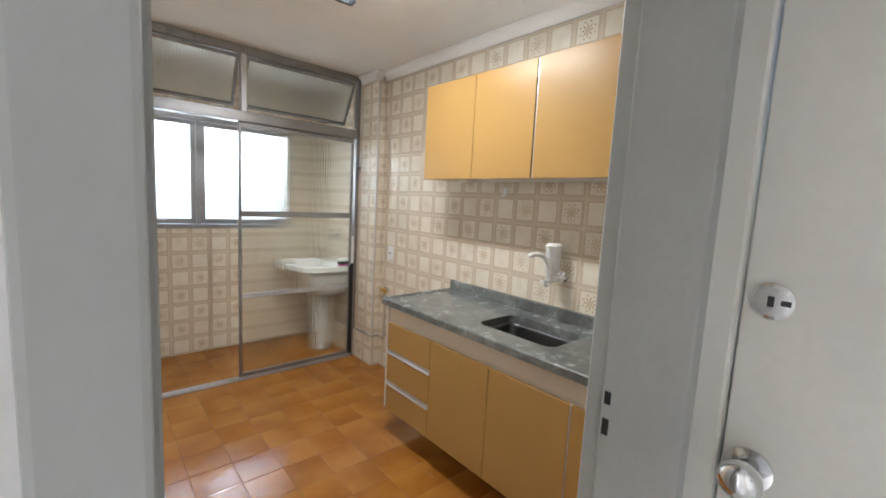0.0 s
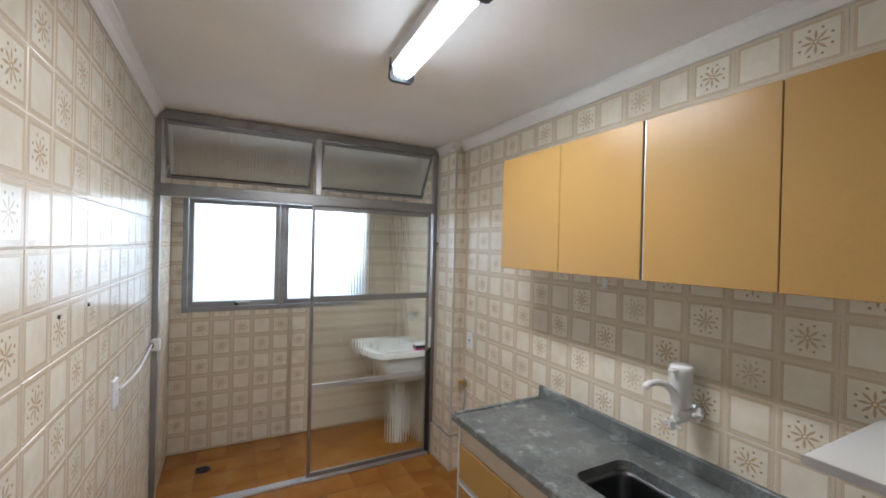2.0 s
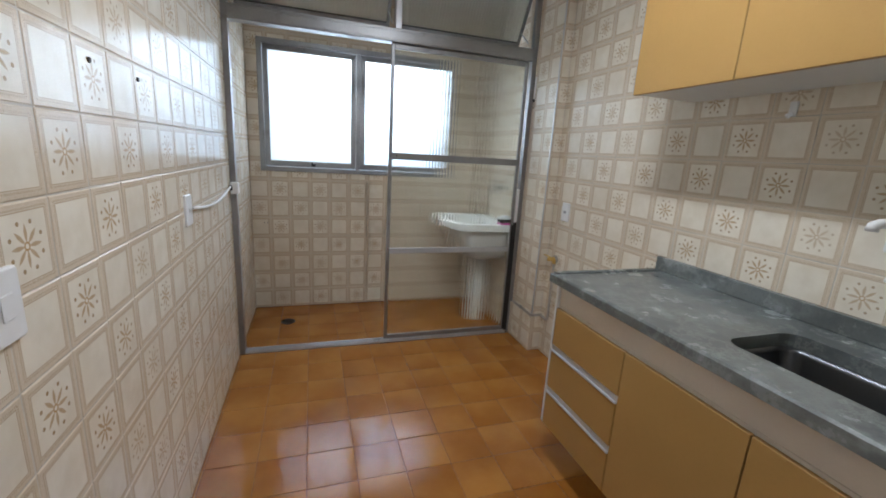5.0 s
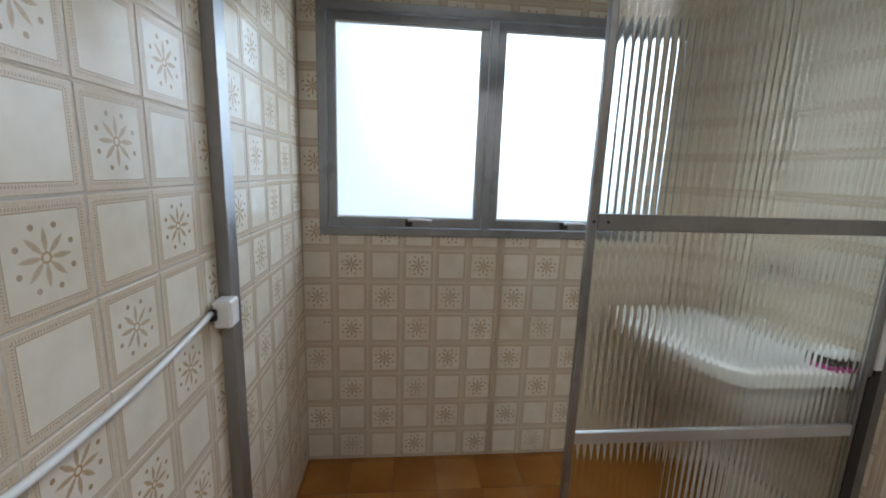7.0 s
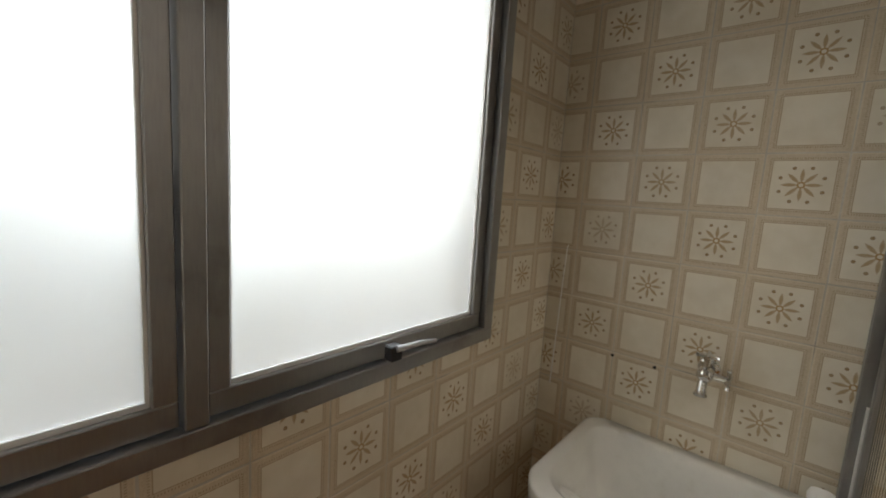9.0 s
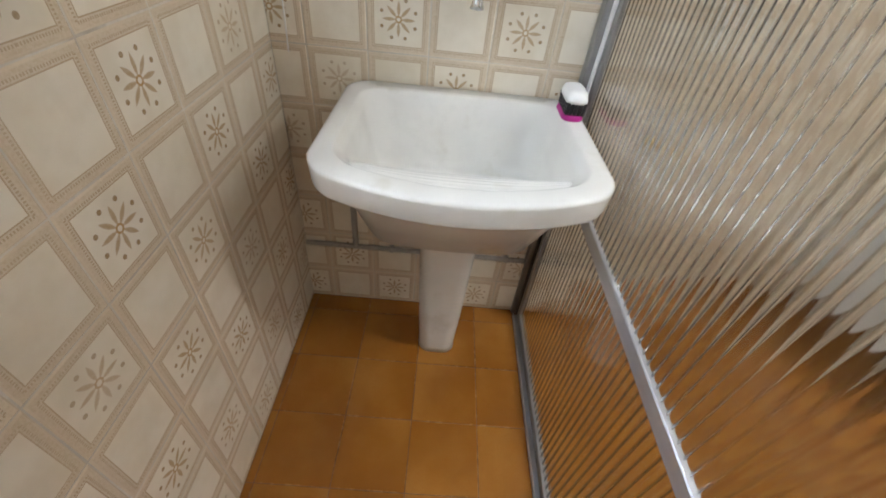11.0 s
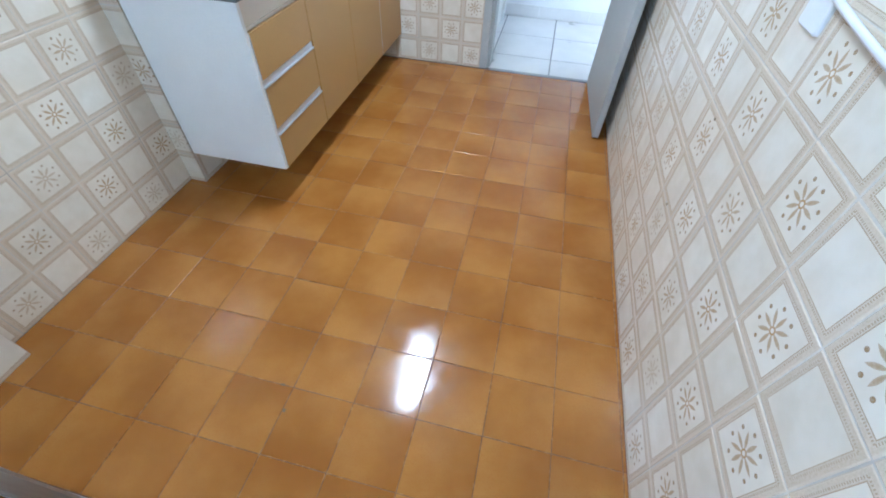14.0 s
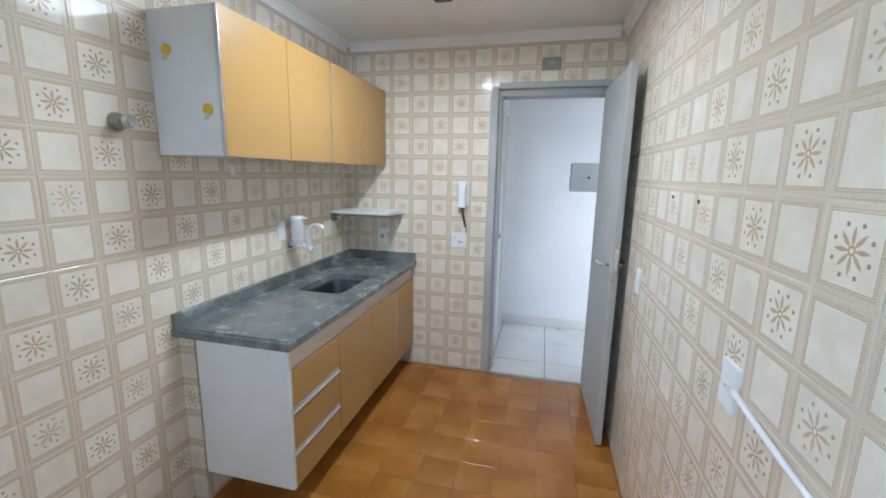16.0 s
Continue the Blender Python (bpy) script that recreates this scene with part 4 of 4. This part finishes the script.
def sink_tap():
    """White plastic wall tap: a body out from the wall, a swan spout and a filter cup on top."""
    x, y, z = WX, 0.872, 1.085
    t = thing("filter_tap", (x, y, z), "white plastic wall tap with a water filter cup", "tap")
    part("wall_flange", tube([(x - 0.0005, y, z), (x - 0.006, y, z), (x - 0.012, y, z)], [0.03, 0.028, 0.016], 18), CHROME, t, "chrome wall flange")
    part("body", tube([(x - 0.008, y, z), (x - 0.03, y, z), (x - 0.04, y, z), (x - 0.12, y, z - 0.004), (x - 0.145, y, z - 0.006)], [0.012, 0.013, 0.018, 0.019, 0.016], 14), PLASTIC, t, smooth=True)
    cross_handle(t, (x - 0.143, y, z - 0.01), Vector((-0.75, 0.05, -0.66)).normalized(), 0.03)
    cross_handle(t, (x - 0.05, y - 0.012, z + 0.004), (0, -1, 0), 0.028)
    p = [(0.128, 0.0, 0.0), (0.13, 0.0, 0.03), (0.134, 0.003, 0.06), (0.148, 0.009, 0.095), (0.172, 0.017, 0.118), (0.205, 0.027, 0.128), (0.238, 0.034, 0.126), (0.252, 0.037, 0.12), (0.254, 0.037, 0.108)]
    part("spout", tube([(x - a, y + b, z + c) for a, b, c in p], [0.019, 0.017, 0.0145, 0.013, 0.012, 0.0115, 0.012, 0.013, 0.0125], 12), PLASTIC, t, smooth=True)
    cx, cy = x - 0.074, y + 0.022
    cyl = [(0.024, z + 0.012), (0.028, z + 0.026), (0.036, z + 0.032), (0.037, z + 0.15), (0.040, z + 0.158), (0.040, z + 0.172), (0.032, z + 0.178)]
    cup = part("filter_cup", tube([(cx, cy, zz) for r, zz in cyl], [r for r, zz in cyl], 20), PLASTIC, t, "white cylindrical water filter", True)
    part("collar", tube([(cx, cy, z - 0.005), (cx, cy, z + 0.014)], 0.026, 18), surface("clear_collar", (0.55, 0.56, 0.58), 0.15), cup)
    part("cap_lip", boxes((cx - 0.07, cx - 0.03, cy - 0.012, cy + 0.012, z + 0.16, z + 0.17), bevel=0.004), PLASTIC, cup)



sink_tap()


def stop_valve(y, z, label):
    v = thing("stop_valve", (WX, y, z), label, "valve")
    part("flange", tube([(WX - 0.0005, y, z), (WX - 0.012, y, z), (WX - 0.03, y, z)], [0.034, 0.032, 0.026], 18), surface("dull_chrome", (0.34, 0.33, 0.31), 0.3, 0.9), v)
    part("stem", tube([(WX - 0.03, y, z), (WX - 0.05, y, z)], 0.014, 12), CHROME, v)
    part("knob", tube([(WX - 0.045, y, z), (WX - 0.05, y, z), (WX - 0.075, y, z), (WX - 0.08, y, z)], [0.018, 0.023, 0.023, 0.018], 8), CHROME, v, "faceted chrome knob")


stop_valve(1.864, 1.69, "chrome stop valve on the tiles beside the cabinet")
stop_valve(0.33, 1.205, "chrome stop valve on the tiles below the shelf")

shelf = thing("wall_shelf", (1.72, DY, 1.22), "small white shelf on brackets in the kitchen corner", "shelf")
part("board", boxes((1.50, 1.962, DY + 0.003, 0.385, 1.232, 1.25), bevel=0.002), WHITE_BOARD, shelf)
part("edge", boxes((1.494, 1.4995, DY + 0.003, 0.385, 1.231, 1.251)), ALU_PALE, shelf)
for x in (1.53, 1.90):
    part("bracket", boxes((x - 0.008, x + 0.008, DY + 0.002, DY + 0.26, 1.222, 1.2315), (x - 0.008, x + 0.008, DY + 0.0005, DY + 0.008, 1.16, 1.222), bevel=0.0015), ALU_PALE, shelf)

phone = thing("interphone", (1.032, DY, 1.38), "white wall interphone handset with black coiled cord", "interphone")
part("cradle", boxes((0.995, 1.07, DY, DY + 0.02, 1.30, 1.47), bevel=0.006, segs=2), PLASTIC, phone)
hs = [(0.030, 1.285), (0.034, 1.292), (0.03, 1.33), (0.027, 1.38), (0.03, 1.43), (0.034, 1.465), (0.03, 1.475)]
part("handset", loft([[Vector((1.038 + q.x, DY + 0.037 + q.y * 0.75 + (0.006 if 1.32 < z < 1.44 else 0), z)) for q in round_rect(0, 0, w, 0.022, 0.014, 0)] for w, z in hs]), PLASTIC, phone, "white handset", True)
pts = []
for k in range(120):
    s = k / 119
    c = Vector((1.035 - 0.03 * math.sin(math.pi * s) + 0.012 * s, DY + 0.035, 1.288 - 0.14 * math.sin(math.pi * s)))
    a = s * 2 * math.pi * 16
    pts.append(c + Vector((0.006 * math.cos(a), 0.006 * math.sin(a), 0)))
part("cord", tube(pts, 0.0028, 5), BLACK, phone, "black coiled cord")


def upper_cabinet(y0, y1, split, hooks):
    x0, z0, z1 = 1.645, 1.582, 2.122
    c = thing("wall_cabinet", (1.81, (y0 + y1) / 2, z0), "ochre two-door wall cabinet with white sides" if not hooks else "ochre two-door wall cabinet with yellow hooks on its white side", "cabinet", "cabinets over the counter")
    th = 0.015
    for nm, q in (("side_panel", (x0 + 0.02, WX - 0.001, y0, y0 + th, z0, z1)), ("side_panel", (x0 + 0.02, WX - 0.001, y1 - th, y1, z0, z1)), ("bottom_panel", (x0 + 0.02, WX - 0.001, y0 + th, y1 - th, z0, z0 + th)),
                  ("top_panel", (x0 + 0.02, WX - 0.001, y0 + th, y1 - th, z1 - th, z1)), ("back_panel", (WX - 0.006, WX - 0.001, y0 + th, y1 - th, z0 + th, z1 - th))):
        part(nm, boxes(q, bevel=0.0012), WHITE_BOARD, c)
    for a, b in ((y0 + 0.004, split - 0.0015), (split + 0.0015, y1 - 0.003)):
        d = part("door", boxes((x0, x0 + 0.017, a, b, z0 - 0.004, z1 + 0.002), bevel=0.0015), OCHRE, c, "ochre laminate door")
        part("edge_band", boxes((x0 + 0.003, x0 + 0.0175, a - 0.0012, a - 0.0002, z0 - 0.003, z1)), OCHRE_EDGE, d)
    part("edge_strip", boxes((x0 + 0.002, x0 + 0.0175, y1 - 0.0025, y1 + 0.001, z0 - 0.003, z1)), ALU_PALE, c, "pale aluminium edge strip")
    if hooks:
        for x, z in ((1.885, 1.973), (1.715, 1.753)):
            h = part("hook", tube([(x, y1, z), (x, y1 + 0.006, z), (x, y1 + 0.012, z)], [0.022, 0.022, 0.012], 16), YELLOW, c, "round yellow plastic hook")
            part("peg", tube([(x, y1 + 0.008, z - 0.015), (x, y1 + 0.01, z - 0.03), (x, y1 + 0.02, z - 0.036)], 0.006, 8), surface("clear_peg", (0.75, 0.7, 0.6), 0.2), h)


upper_cabinet(0.892, 1.702, 1.288, True)
upper_cabinet(DY + 0.004, 0.888, 0.498, False)

hk = thing("wall_hook", (WX, 1.313, 1.515), "small white plastic hook on the tiles below the cabinet", "hook")
part("plate", boxes((WX - 0.006, WX, 1.30, 1.326, 1.50, 1.548), bevel=0.002), PLASTIC, hk)
part("peg", tube([(WX - 0.005, 1.313, 1.51), (WX - 0.02, 1.313, 1.497), (WX - 0.03, 1.313, 1.505)], 0.005, 8), PLASTIC, hk)


# ---- ceiling lamp ----
def ceiling_lamp():
    x, y0, y1, zb = 1.012, 0.925, 1.60, 2.362
    l = thing("ceiling_lamp", (x, 1.26, CEIL), "fluorescent ceiling lamp with clear cover and black ends", "lamp")
    part("housing", boxes((x - 0.05, x + 0.05, y0 + 0.02, y1 - 0.02, CEIL - 0.05, CEIL - 0.001), bevel=0.004), PLASTIC, l)
    for a, b in ((y0, y0 + 0.022), (y1 - 0.022, y1)):
        part("end_cap", loft([[Vector((x + q.x, yy, CEIL - 0.055 + q.y)) for q in round_rect(0, 0, 0.054, 0.053, 0.02, 0)] for yy in (a, b)]), BLACK, l, "black end cap")
    for dx in (-0.022, 0.022):
        part("tube", tube([(x + dx, y0 + 0.024, CEIL - 0.072), (x + dx, y1 - 0.024, CEIL - 0.072)], 0.013, 12), TUBE_GLOW, l, "lit fluorescent tube")
    shell = [[Vector((x + 0.048 * math.cos(a), yy, CEIL - 0.052 - 0.052 * math.sin(a))) for a in (math.pi * k / 12 for k in range(13))] + [Vector((x - 0.046 * math.cos(a), yy, CEIL - 0.052 - 0.05 * math.sin(a))) for a in (math.pi * k / 12 for k in range(13))] for yy in (y0 + 0.022, y1 - 0.022)]
    cover = part("cover", loft(shell), LAMP_COVER, l, "clear ribbed cover")
    cover.visible_shadow = False
    l.rotation_euler.z = radians(-3.2)
    area_lamp("tube_light", (x, (y0 + y1) / 2, zb - 0.012), (x, (y0 + y1) / 2, 0), 0.1, y1 - y0 - 0.06, 2.75, (0.96, 0.97, 0.95))


ceiling_lamp()


# ---- outside ----
def building(name, x0, x1, y0, y1, top, mat, label, win):
    """A plain block with storeys of windows on the side that faces the laundry."""
    b = thing(name, ((x0 + x1) / 2, y0, -8), label, "building")
    part("wall", boxes((x0, x1, y0, y1, -8, top)), mat, b)
    part("roof", boxes((x0 - 0.15, x1 + 0.15, y0 - 0.15, y1 + 0.15, top, top + 0.25)), mat, b)
    z = top - 2.2
    while z > -6:
        for k in range(win):
            x = x0 + (x1 - x0) * (k + 0.5) / win
            w = part("window", boxes((x - 0.7, x + 0.7, y0 - 0.03, y0 + 0.05, z, z + 1.2)), surface_dark, b)
            part("sill", boxes((x - 0.8, x + 0.8, y0 - 0.08, y0 - 0.001, z - 0.08, z - 0.001)), mat, w)
        z -= 2.8


surface_dark = surface("far_window", (0.06, 0.08, 0.08), 0.2)
building("apartment_building", -9, 0.72, 6, 14, 9.5, surface("cool_render", (0.52, 0.56, 0.57), 0.9, vary=0.15), "pale blue-grey apartment building beyond the frosted window", 4)
building("apartment_building", 0.9, 12, 9.5, 17, 1.45, surface("warm_render", (0.55, 0.52, 0.47), 0.9, vary=0.15), "low beige building beyond the frosted window", 5)
setting("ground", boxes((-400, 400, 4.2, 800, -8.4, -8)), surface("far_ground", (0.16, 0.17, 0.14), 0.9), "distant grey-green ground outside", "ground")


# ---- small things on the laundry walls ----
def clothes_line():
    """A retractable line: green and white holder on the end wall, its cord run to the window wall."""
    c = thing("clothes_line", (EX, 3.565, 2.27), "green and white clothes line holder on the tiled wall", "clothes line")
    part("plate", boxes((EX - 0.012, EX, 3.47, 3.66, 2.252, 2.288), bevel=0.004, segs=2), PLASTIC, c, "white plastic plate")
    part("arm", tube([(EX - 0.012, 3.64, 2.27), (EX - 0.03, 3.60, 2.268), (EX - 0.032, 3.53, 2.268), (EX - 0.014, 3.49, 2.27)], [0.009, 0.010, 0.010, 0.009], 8), GREEN, c, "green plastic arm", True)
    part("peg", tube([(1.62, LY, 2.28), (1.62, LY - 0.018, 2.28), (1.62, LY - 0.022, 2.28)], [0.008, 0.008, 0.012], 10), PLASTIC, c)
    pts = [Vector((EX - 0.03, 3.60, 2.268)).lerp(Vector((1.62, LY - 0.014, 2.28)), k / 8) - Vector((0, 0, 0.02 * math.sin(math.pi * k / 8))) for k in range(9)]
    part("cord", tube(pts, 0.0016, 6), PLASTIC, c, "thin white cord")


GREEN = surface("green_plastic", (0.06, 0.30, 0.13), 0.4)
clothes_line()

strap = thing("hanging_strap", (EX - 0.004, 2.922, 1.85), "white strap with a metal ring hung on the tiled wall", "strap")
part("nail", tube([(EX, 2.922, 1.848), (EX - 0.014, 2.922, 1.850)], 0.0025, 6), CHROME, strap)
part("band", loft([[Vector((EX - 0.003 - k, 2.922 + s * w, z)) for s, k in ((-1, 0), (1, 0), (1, 0.003), (-1, 0.003))] for z, w in ((1.702, 0.008), (1.75, 0.0095), (1.80, 0.009), (1.852, 0.0085))]), PLASTIC, strap, "white woven band")
hoop = [Vector((EX - 0.0045, 2.922 + 0.011 * math.sin(a), 1.676 + 0.024 * math.cos(a))) for a in (2 * math.pi * k / 18 for k in range(19))]
part("ring", tube(hoop, 0.0028, 6), CHROME, strap, "steel ring", True)
part("clip", boxes((EX - 0.012, EX - 0.002, 2.912, 2.932, 1.694, 1.712), bevel=0.002), BLACK, strap, "dark metal clip")

thread = thing("hanging_thread", (EX - 0.01, 3.698, 1.36), "thin white thread hanging down the laundry tiles", "thread")
part("strand", tube([(EX, 3.693, 1.362), (EX - 0.006, 3.693, 1.358), (EX - 0.008, 3.696, 1.25), (EX - 0.006, 3.701, 1.1), (EX - 0.009, 3.704, 0.95), (EX - 0.006, 3.708, 0.88)], 0.0018, 6), PLASTIC, thread, smooth=True)

trim_bm = boxes((EX - 0.002, EX + 0.005, UY - 0.002, UY + 0.0002, LEDGE, TOP), (EX - 0.002, EX - 0.0002, UY + 0.0002, UY + 0.005, LEDGE, TOP))
setting("trim", trim_bm, ALU_PALE, "pale aluminium corner trim on the tiled column", "trim")

for cx, cy, turn in ((1.046, 2.528, 0.4), (1.003, 2.60, 1.9)):
    flake = thing("floor_chip", (cx, cy, 0), "small dark flake lying on the orange tiles", "debris")
    ring0 = [Vector((cx + r * math.cos(a + turn), cy + 0.7 * r * math.sin(a + turn), 0.0)) for a, r in ((0, 0.010), (1.1, 0.004), (2.2, 0.007), (3.4, 0.009), (4.5, 0.004), (5.4, 0.006))]
    part("flake", loft([ring0, [p + Vector((0, 0, 0.0025)) for p in ring0]]), OCHRE_EDGE, flake)


# ---- tiles ----
cut_tiles = {}


def tile_mesh(kind, u0, u1, v0, v1, mat, h, lip):
    """A tile or a cut piece of one: face, worn edges and sides, its origin at the whole tile's middle."""
    key = (kind, round(u0, 4), round(u1, 4), round(v0, 4), round(v1, 4))
    if key not in cut_tiles:
        k = min(lip, (u1 - u0) / 3, (v1 - v0) / 3)
        vs = [(u0, v0, -h), (u1, v0, -h), (u1, v1, -h), (u0, v1, -h), (u0, v0, -k * 0.6), (u1, v0, -k * 0.6), (u1, v1, -k * 0.6), (u0, v1, -k * 0.6), (u0 + k, v0 + k, 0), (u1 - k, v0 + k, 0), (u1 - k, v1 - k, 0), (u0 + k, v1 - k, 0)]
        fs = [(8, 9, 10, 11)] + [(a + o, (a + 1) % 4 + o, (a + 1) % 4 + o + 4, a + o + 4) for o in (0, 4) for a in range(4)]
        me = bpy.data.meshes.new(kind)
        me.from_pydata(vs, [], fs)
        me.materials.append(mat)
        cut_tiles[key] = me
    return cut_tiles[key]


def minus(rect, hole):
    u0, u1, v0, v1 = rect
    a0, a1, b0, b1 = hole
    if a1 <= u0 or a0 >= u1 or b1 <= v0 or b0 >= v1:
        return [rect]
    out = [(u0, u1, v0, b0), (u0, u1, b1, v1), (u0, a0, max(v0, b0), min(v1, b1)), (a1, u1, max(v0, b0), min(v1, b1))]
    return [r for r in out if r[1] - r[0] > 0.006 and r[3] - r[2] > 0.006]


def tile_wall(wall, origin, uaxis, normal, span, u_first, odd, holes=(), rows=(0.0, TOP)):
    """Lays 15 cm tiles on a wall; u runs along uaxis from origin, u_first is a tile's middle, odd the flower's parity."""
    o, u, n = Vector(origin), Vector(uaxis), Vector(normal)
    v = Vector((0, 0, 1))
    rng = random.Random(wall.name)
    gap = 0.0009
    i0, i1 = math.floor((span[0] - u_first) / T), math.ceil((span[1] - u_first) / T)
    for i in range(i0, i1 + 1):
        for k in range(0, 17):
            cu, cv = u_first + i * T, 0.075 + k * T
            rects = [(max(span[0], cu - T / 2 + gap), min(span[1], cu + T / 2 - gap), max(rows[0], cv - T / 2 + gap), min(rows[1], cv + T / 2 - gap))]
            if rects[0][1] - rects[0][0] < 0.006 or rects[0][3] - rects[0][2] < 0.006:
                continue
            for h in holes:
                rects = [q for r in rects for q in minus(r, h)]
            star = (i + k) % 2 == odd
            for r0, r1, s0, s1 in rects:
                me = tile_mesh("tile_star" if star else "tile", r0 - cu, r1 - cu, s0 - cv, s1 - cv, TILE_STAR if star else TILE_PLAIN, 0.006, 0.0026)
                ob = new("tile", me)
                lean = (rng.uniform(-1, 1) * 0.005, rng.uniform(-1, 1) * 0.005)
                nn = (n + u * lean[0] + v * lean[1]).normalized()
                uu = (u - nn * u.dot(nn)).normalized()
                vv = nn.cross(uu)
                p = o + u * cu + v * cv + n * rng.uniform(-0.0002, 0.0003)
                ob.matrix_basis = Matrix(((uu.x, vv.x, nn.x, p.x), (uu.y, vv.y, nn.y, p.y), (uu.z, vv.z, nn.z, p.z), (0, 0, 0, 1)))
                ob.parent = wall


# u axes are chosen so that u x up is the wall's outward normal
tile_wall(wall_left, (0, 0, 0), (0, 1, 0), (1, 0, 0), (DY, LY), 2.18, 0)
tile_wall(wall_counter, (WX, 0, 0), (0, -1, 0), (-1, 0, 0), (-UY, -DY), -0.556, 1)
tile_wall(wall_end, (EX, 0, 0), (0, -1, 0), (-1, 0, 0), (-LY, -UY), -3.439, 0, rows=(LEDGE, TOP))
tile_wall(wall_end, (LX, 0, 0), (0, -1, 0), (-1, 0, 0), (-LY, -CY), -3.439, 0, rows=(0, LEDGE))
tile_wall(wall_end, (0, UY, 0), (1, 0, 0), (0, -1, 0), (EX, WX), 1.82, 0, rows=(LEDGE, TOP))
tile_wall(wall_end, (0, CY, 0), (1, 0, 0), (0, -1, 0), (LX, WX), 1.82, 0, rows=(0, LEDGE))
tile_wall(wall_window, (0, LY, 0), (1, 0, 0), (0, -1, 0), (0, EX), 0.209, 0, [WIN])
tile_wall(wall_door, (0, DY, 0), (-1, 0, 0), (0, 1, 0), (-WX, 0), -1.371, 1, [(-DOOR[1], -DOOR[0], -1, DOOR[2])])
tile_wall(low_wall, (1.888, 0, 0), (0, -1, 0), (-1, 0, 0), (-1.702, -DY), -0.565, 0, rows=(0, 0.81))
tile_wall(low_wall, (0, 1.702 + G, 0), (-1, 0, 0), (0, 1, 0), (-WX, -1.888), -1.93, 1, rows=(0, 0.81))


def tile_floor(parent, xs, ys, x_first, y_first, size, gap, mat, kind, tilt):
    rng = random.Random(kind)
    for i in range(math.floor((xs[0] - x_first) / size), math.ceil((xs[1] - x_first) / size) + 1):
        for j in range(math.floor((ys[0] - y_first) / size), math.ceil((ys[1] - y_first) / size) + 1):
            cx, cy = x_first + i * size, y_first + j * size
            a = (max(xs[0], cx - size / 2 + gap), min(xs[1], cx + size / 2 - gap), max(ys[0], cy - size / 2 + gap), min(ys[1], cy + size / 2 - gap))
            if a[1] - a[0] < 0.006 or a[3] - a[2] < 0.006:
                continue
            ob = new("tile", tile_mesh(kind, a[0] - cx, a[1] - cx, a[2] - cy, a[3] - cy, mat, 0.006, 0.0016))
            ob.matrix_basis = Matrix.Translation((cx, cy, rng.uniform(-0.0006, 0.0))) @ Euler((rng.uniform(-1, 1) * tilt, rng.uniform(-1, 1) * tilt, 0)).to_matrix().to_4x4()
            ob.parent = parent


tile_floor(floor_ob, (0, WX), (DY + 0.013, PY - 0.0245), 0.11, 0.228, F, 0.001, FLOOR_TILE, "floor_tile", 0.005)
tile_floor(floor_ob, (0, LX), (PY + 0.0245, LY), 0.11, 0.228, F, 0.001, FLOOR_TILE, "floor_tile_laundry", 0.004)
tile_floor(hall_floor, (-1.35, HX + 0.1), (HB, DY - 0.021), 0.37 + 0.215, -0.435, 0.43, 0.0038, HALL_TILE, "hall_tile", 0.001)
for i in range(6):
    x0 = -1.35 + i * 0.43 + 0.16
    skirt = boxes((x0 - 0.43 + 0.001, min(x0 - 0.001, HX - 0.02), HB, HB + 0.009, 0, 0.095), bevel=0.0015)
    tagged(part("baseboard", skirt, HALL_TILE), "white ceramic baseboard tile in the hall", "baseboard", kind="structure")
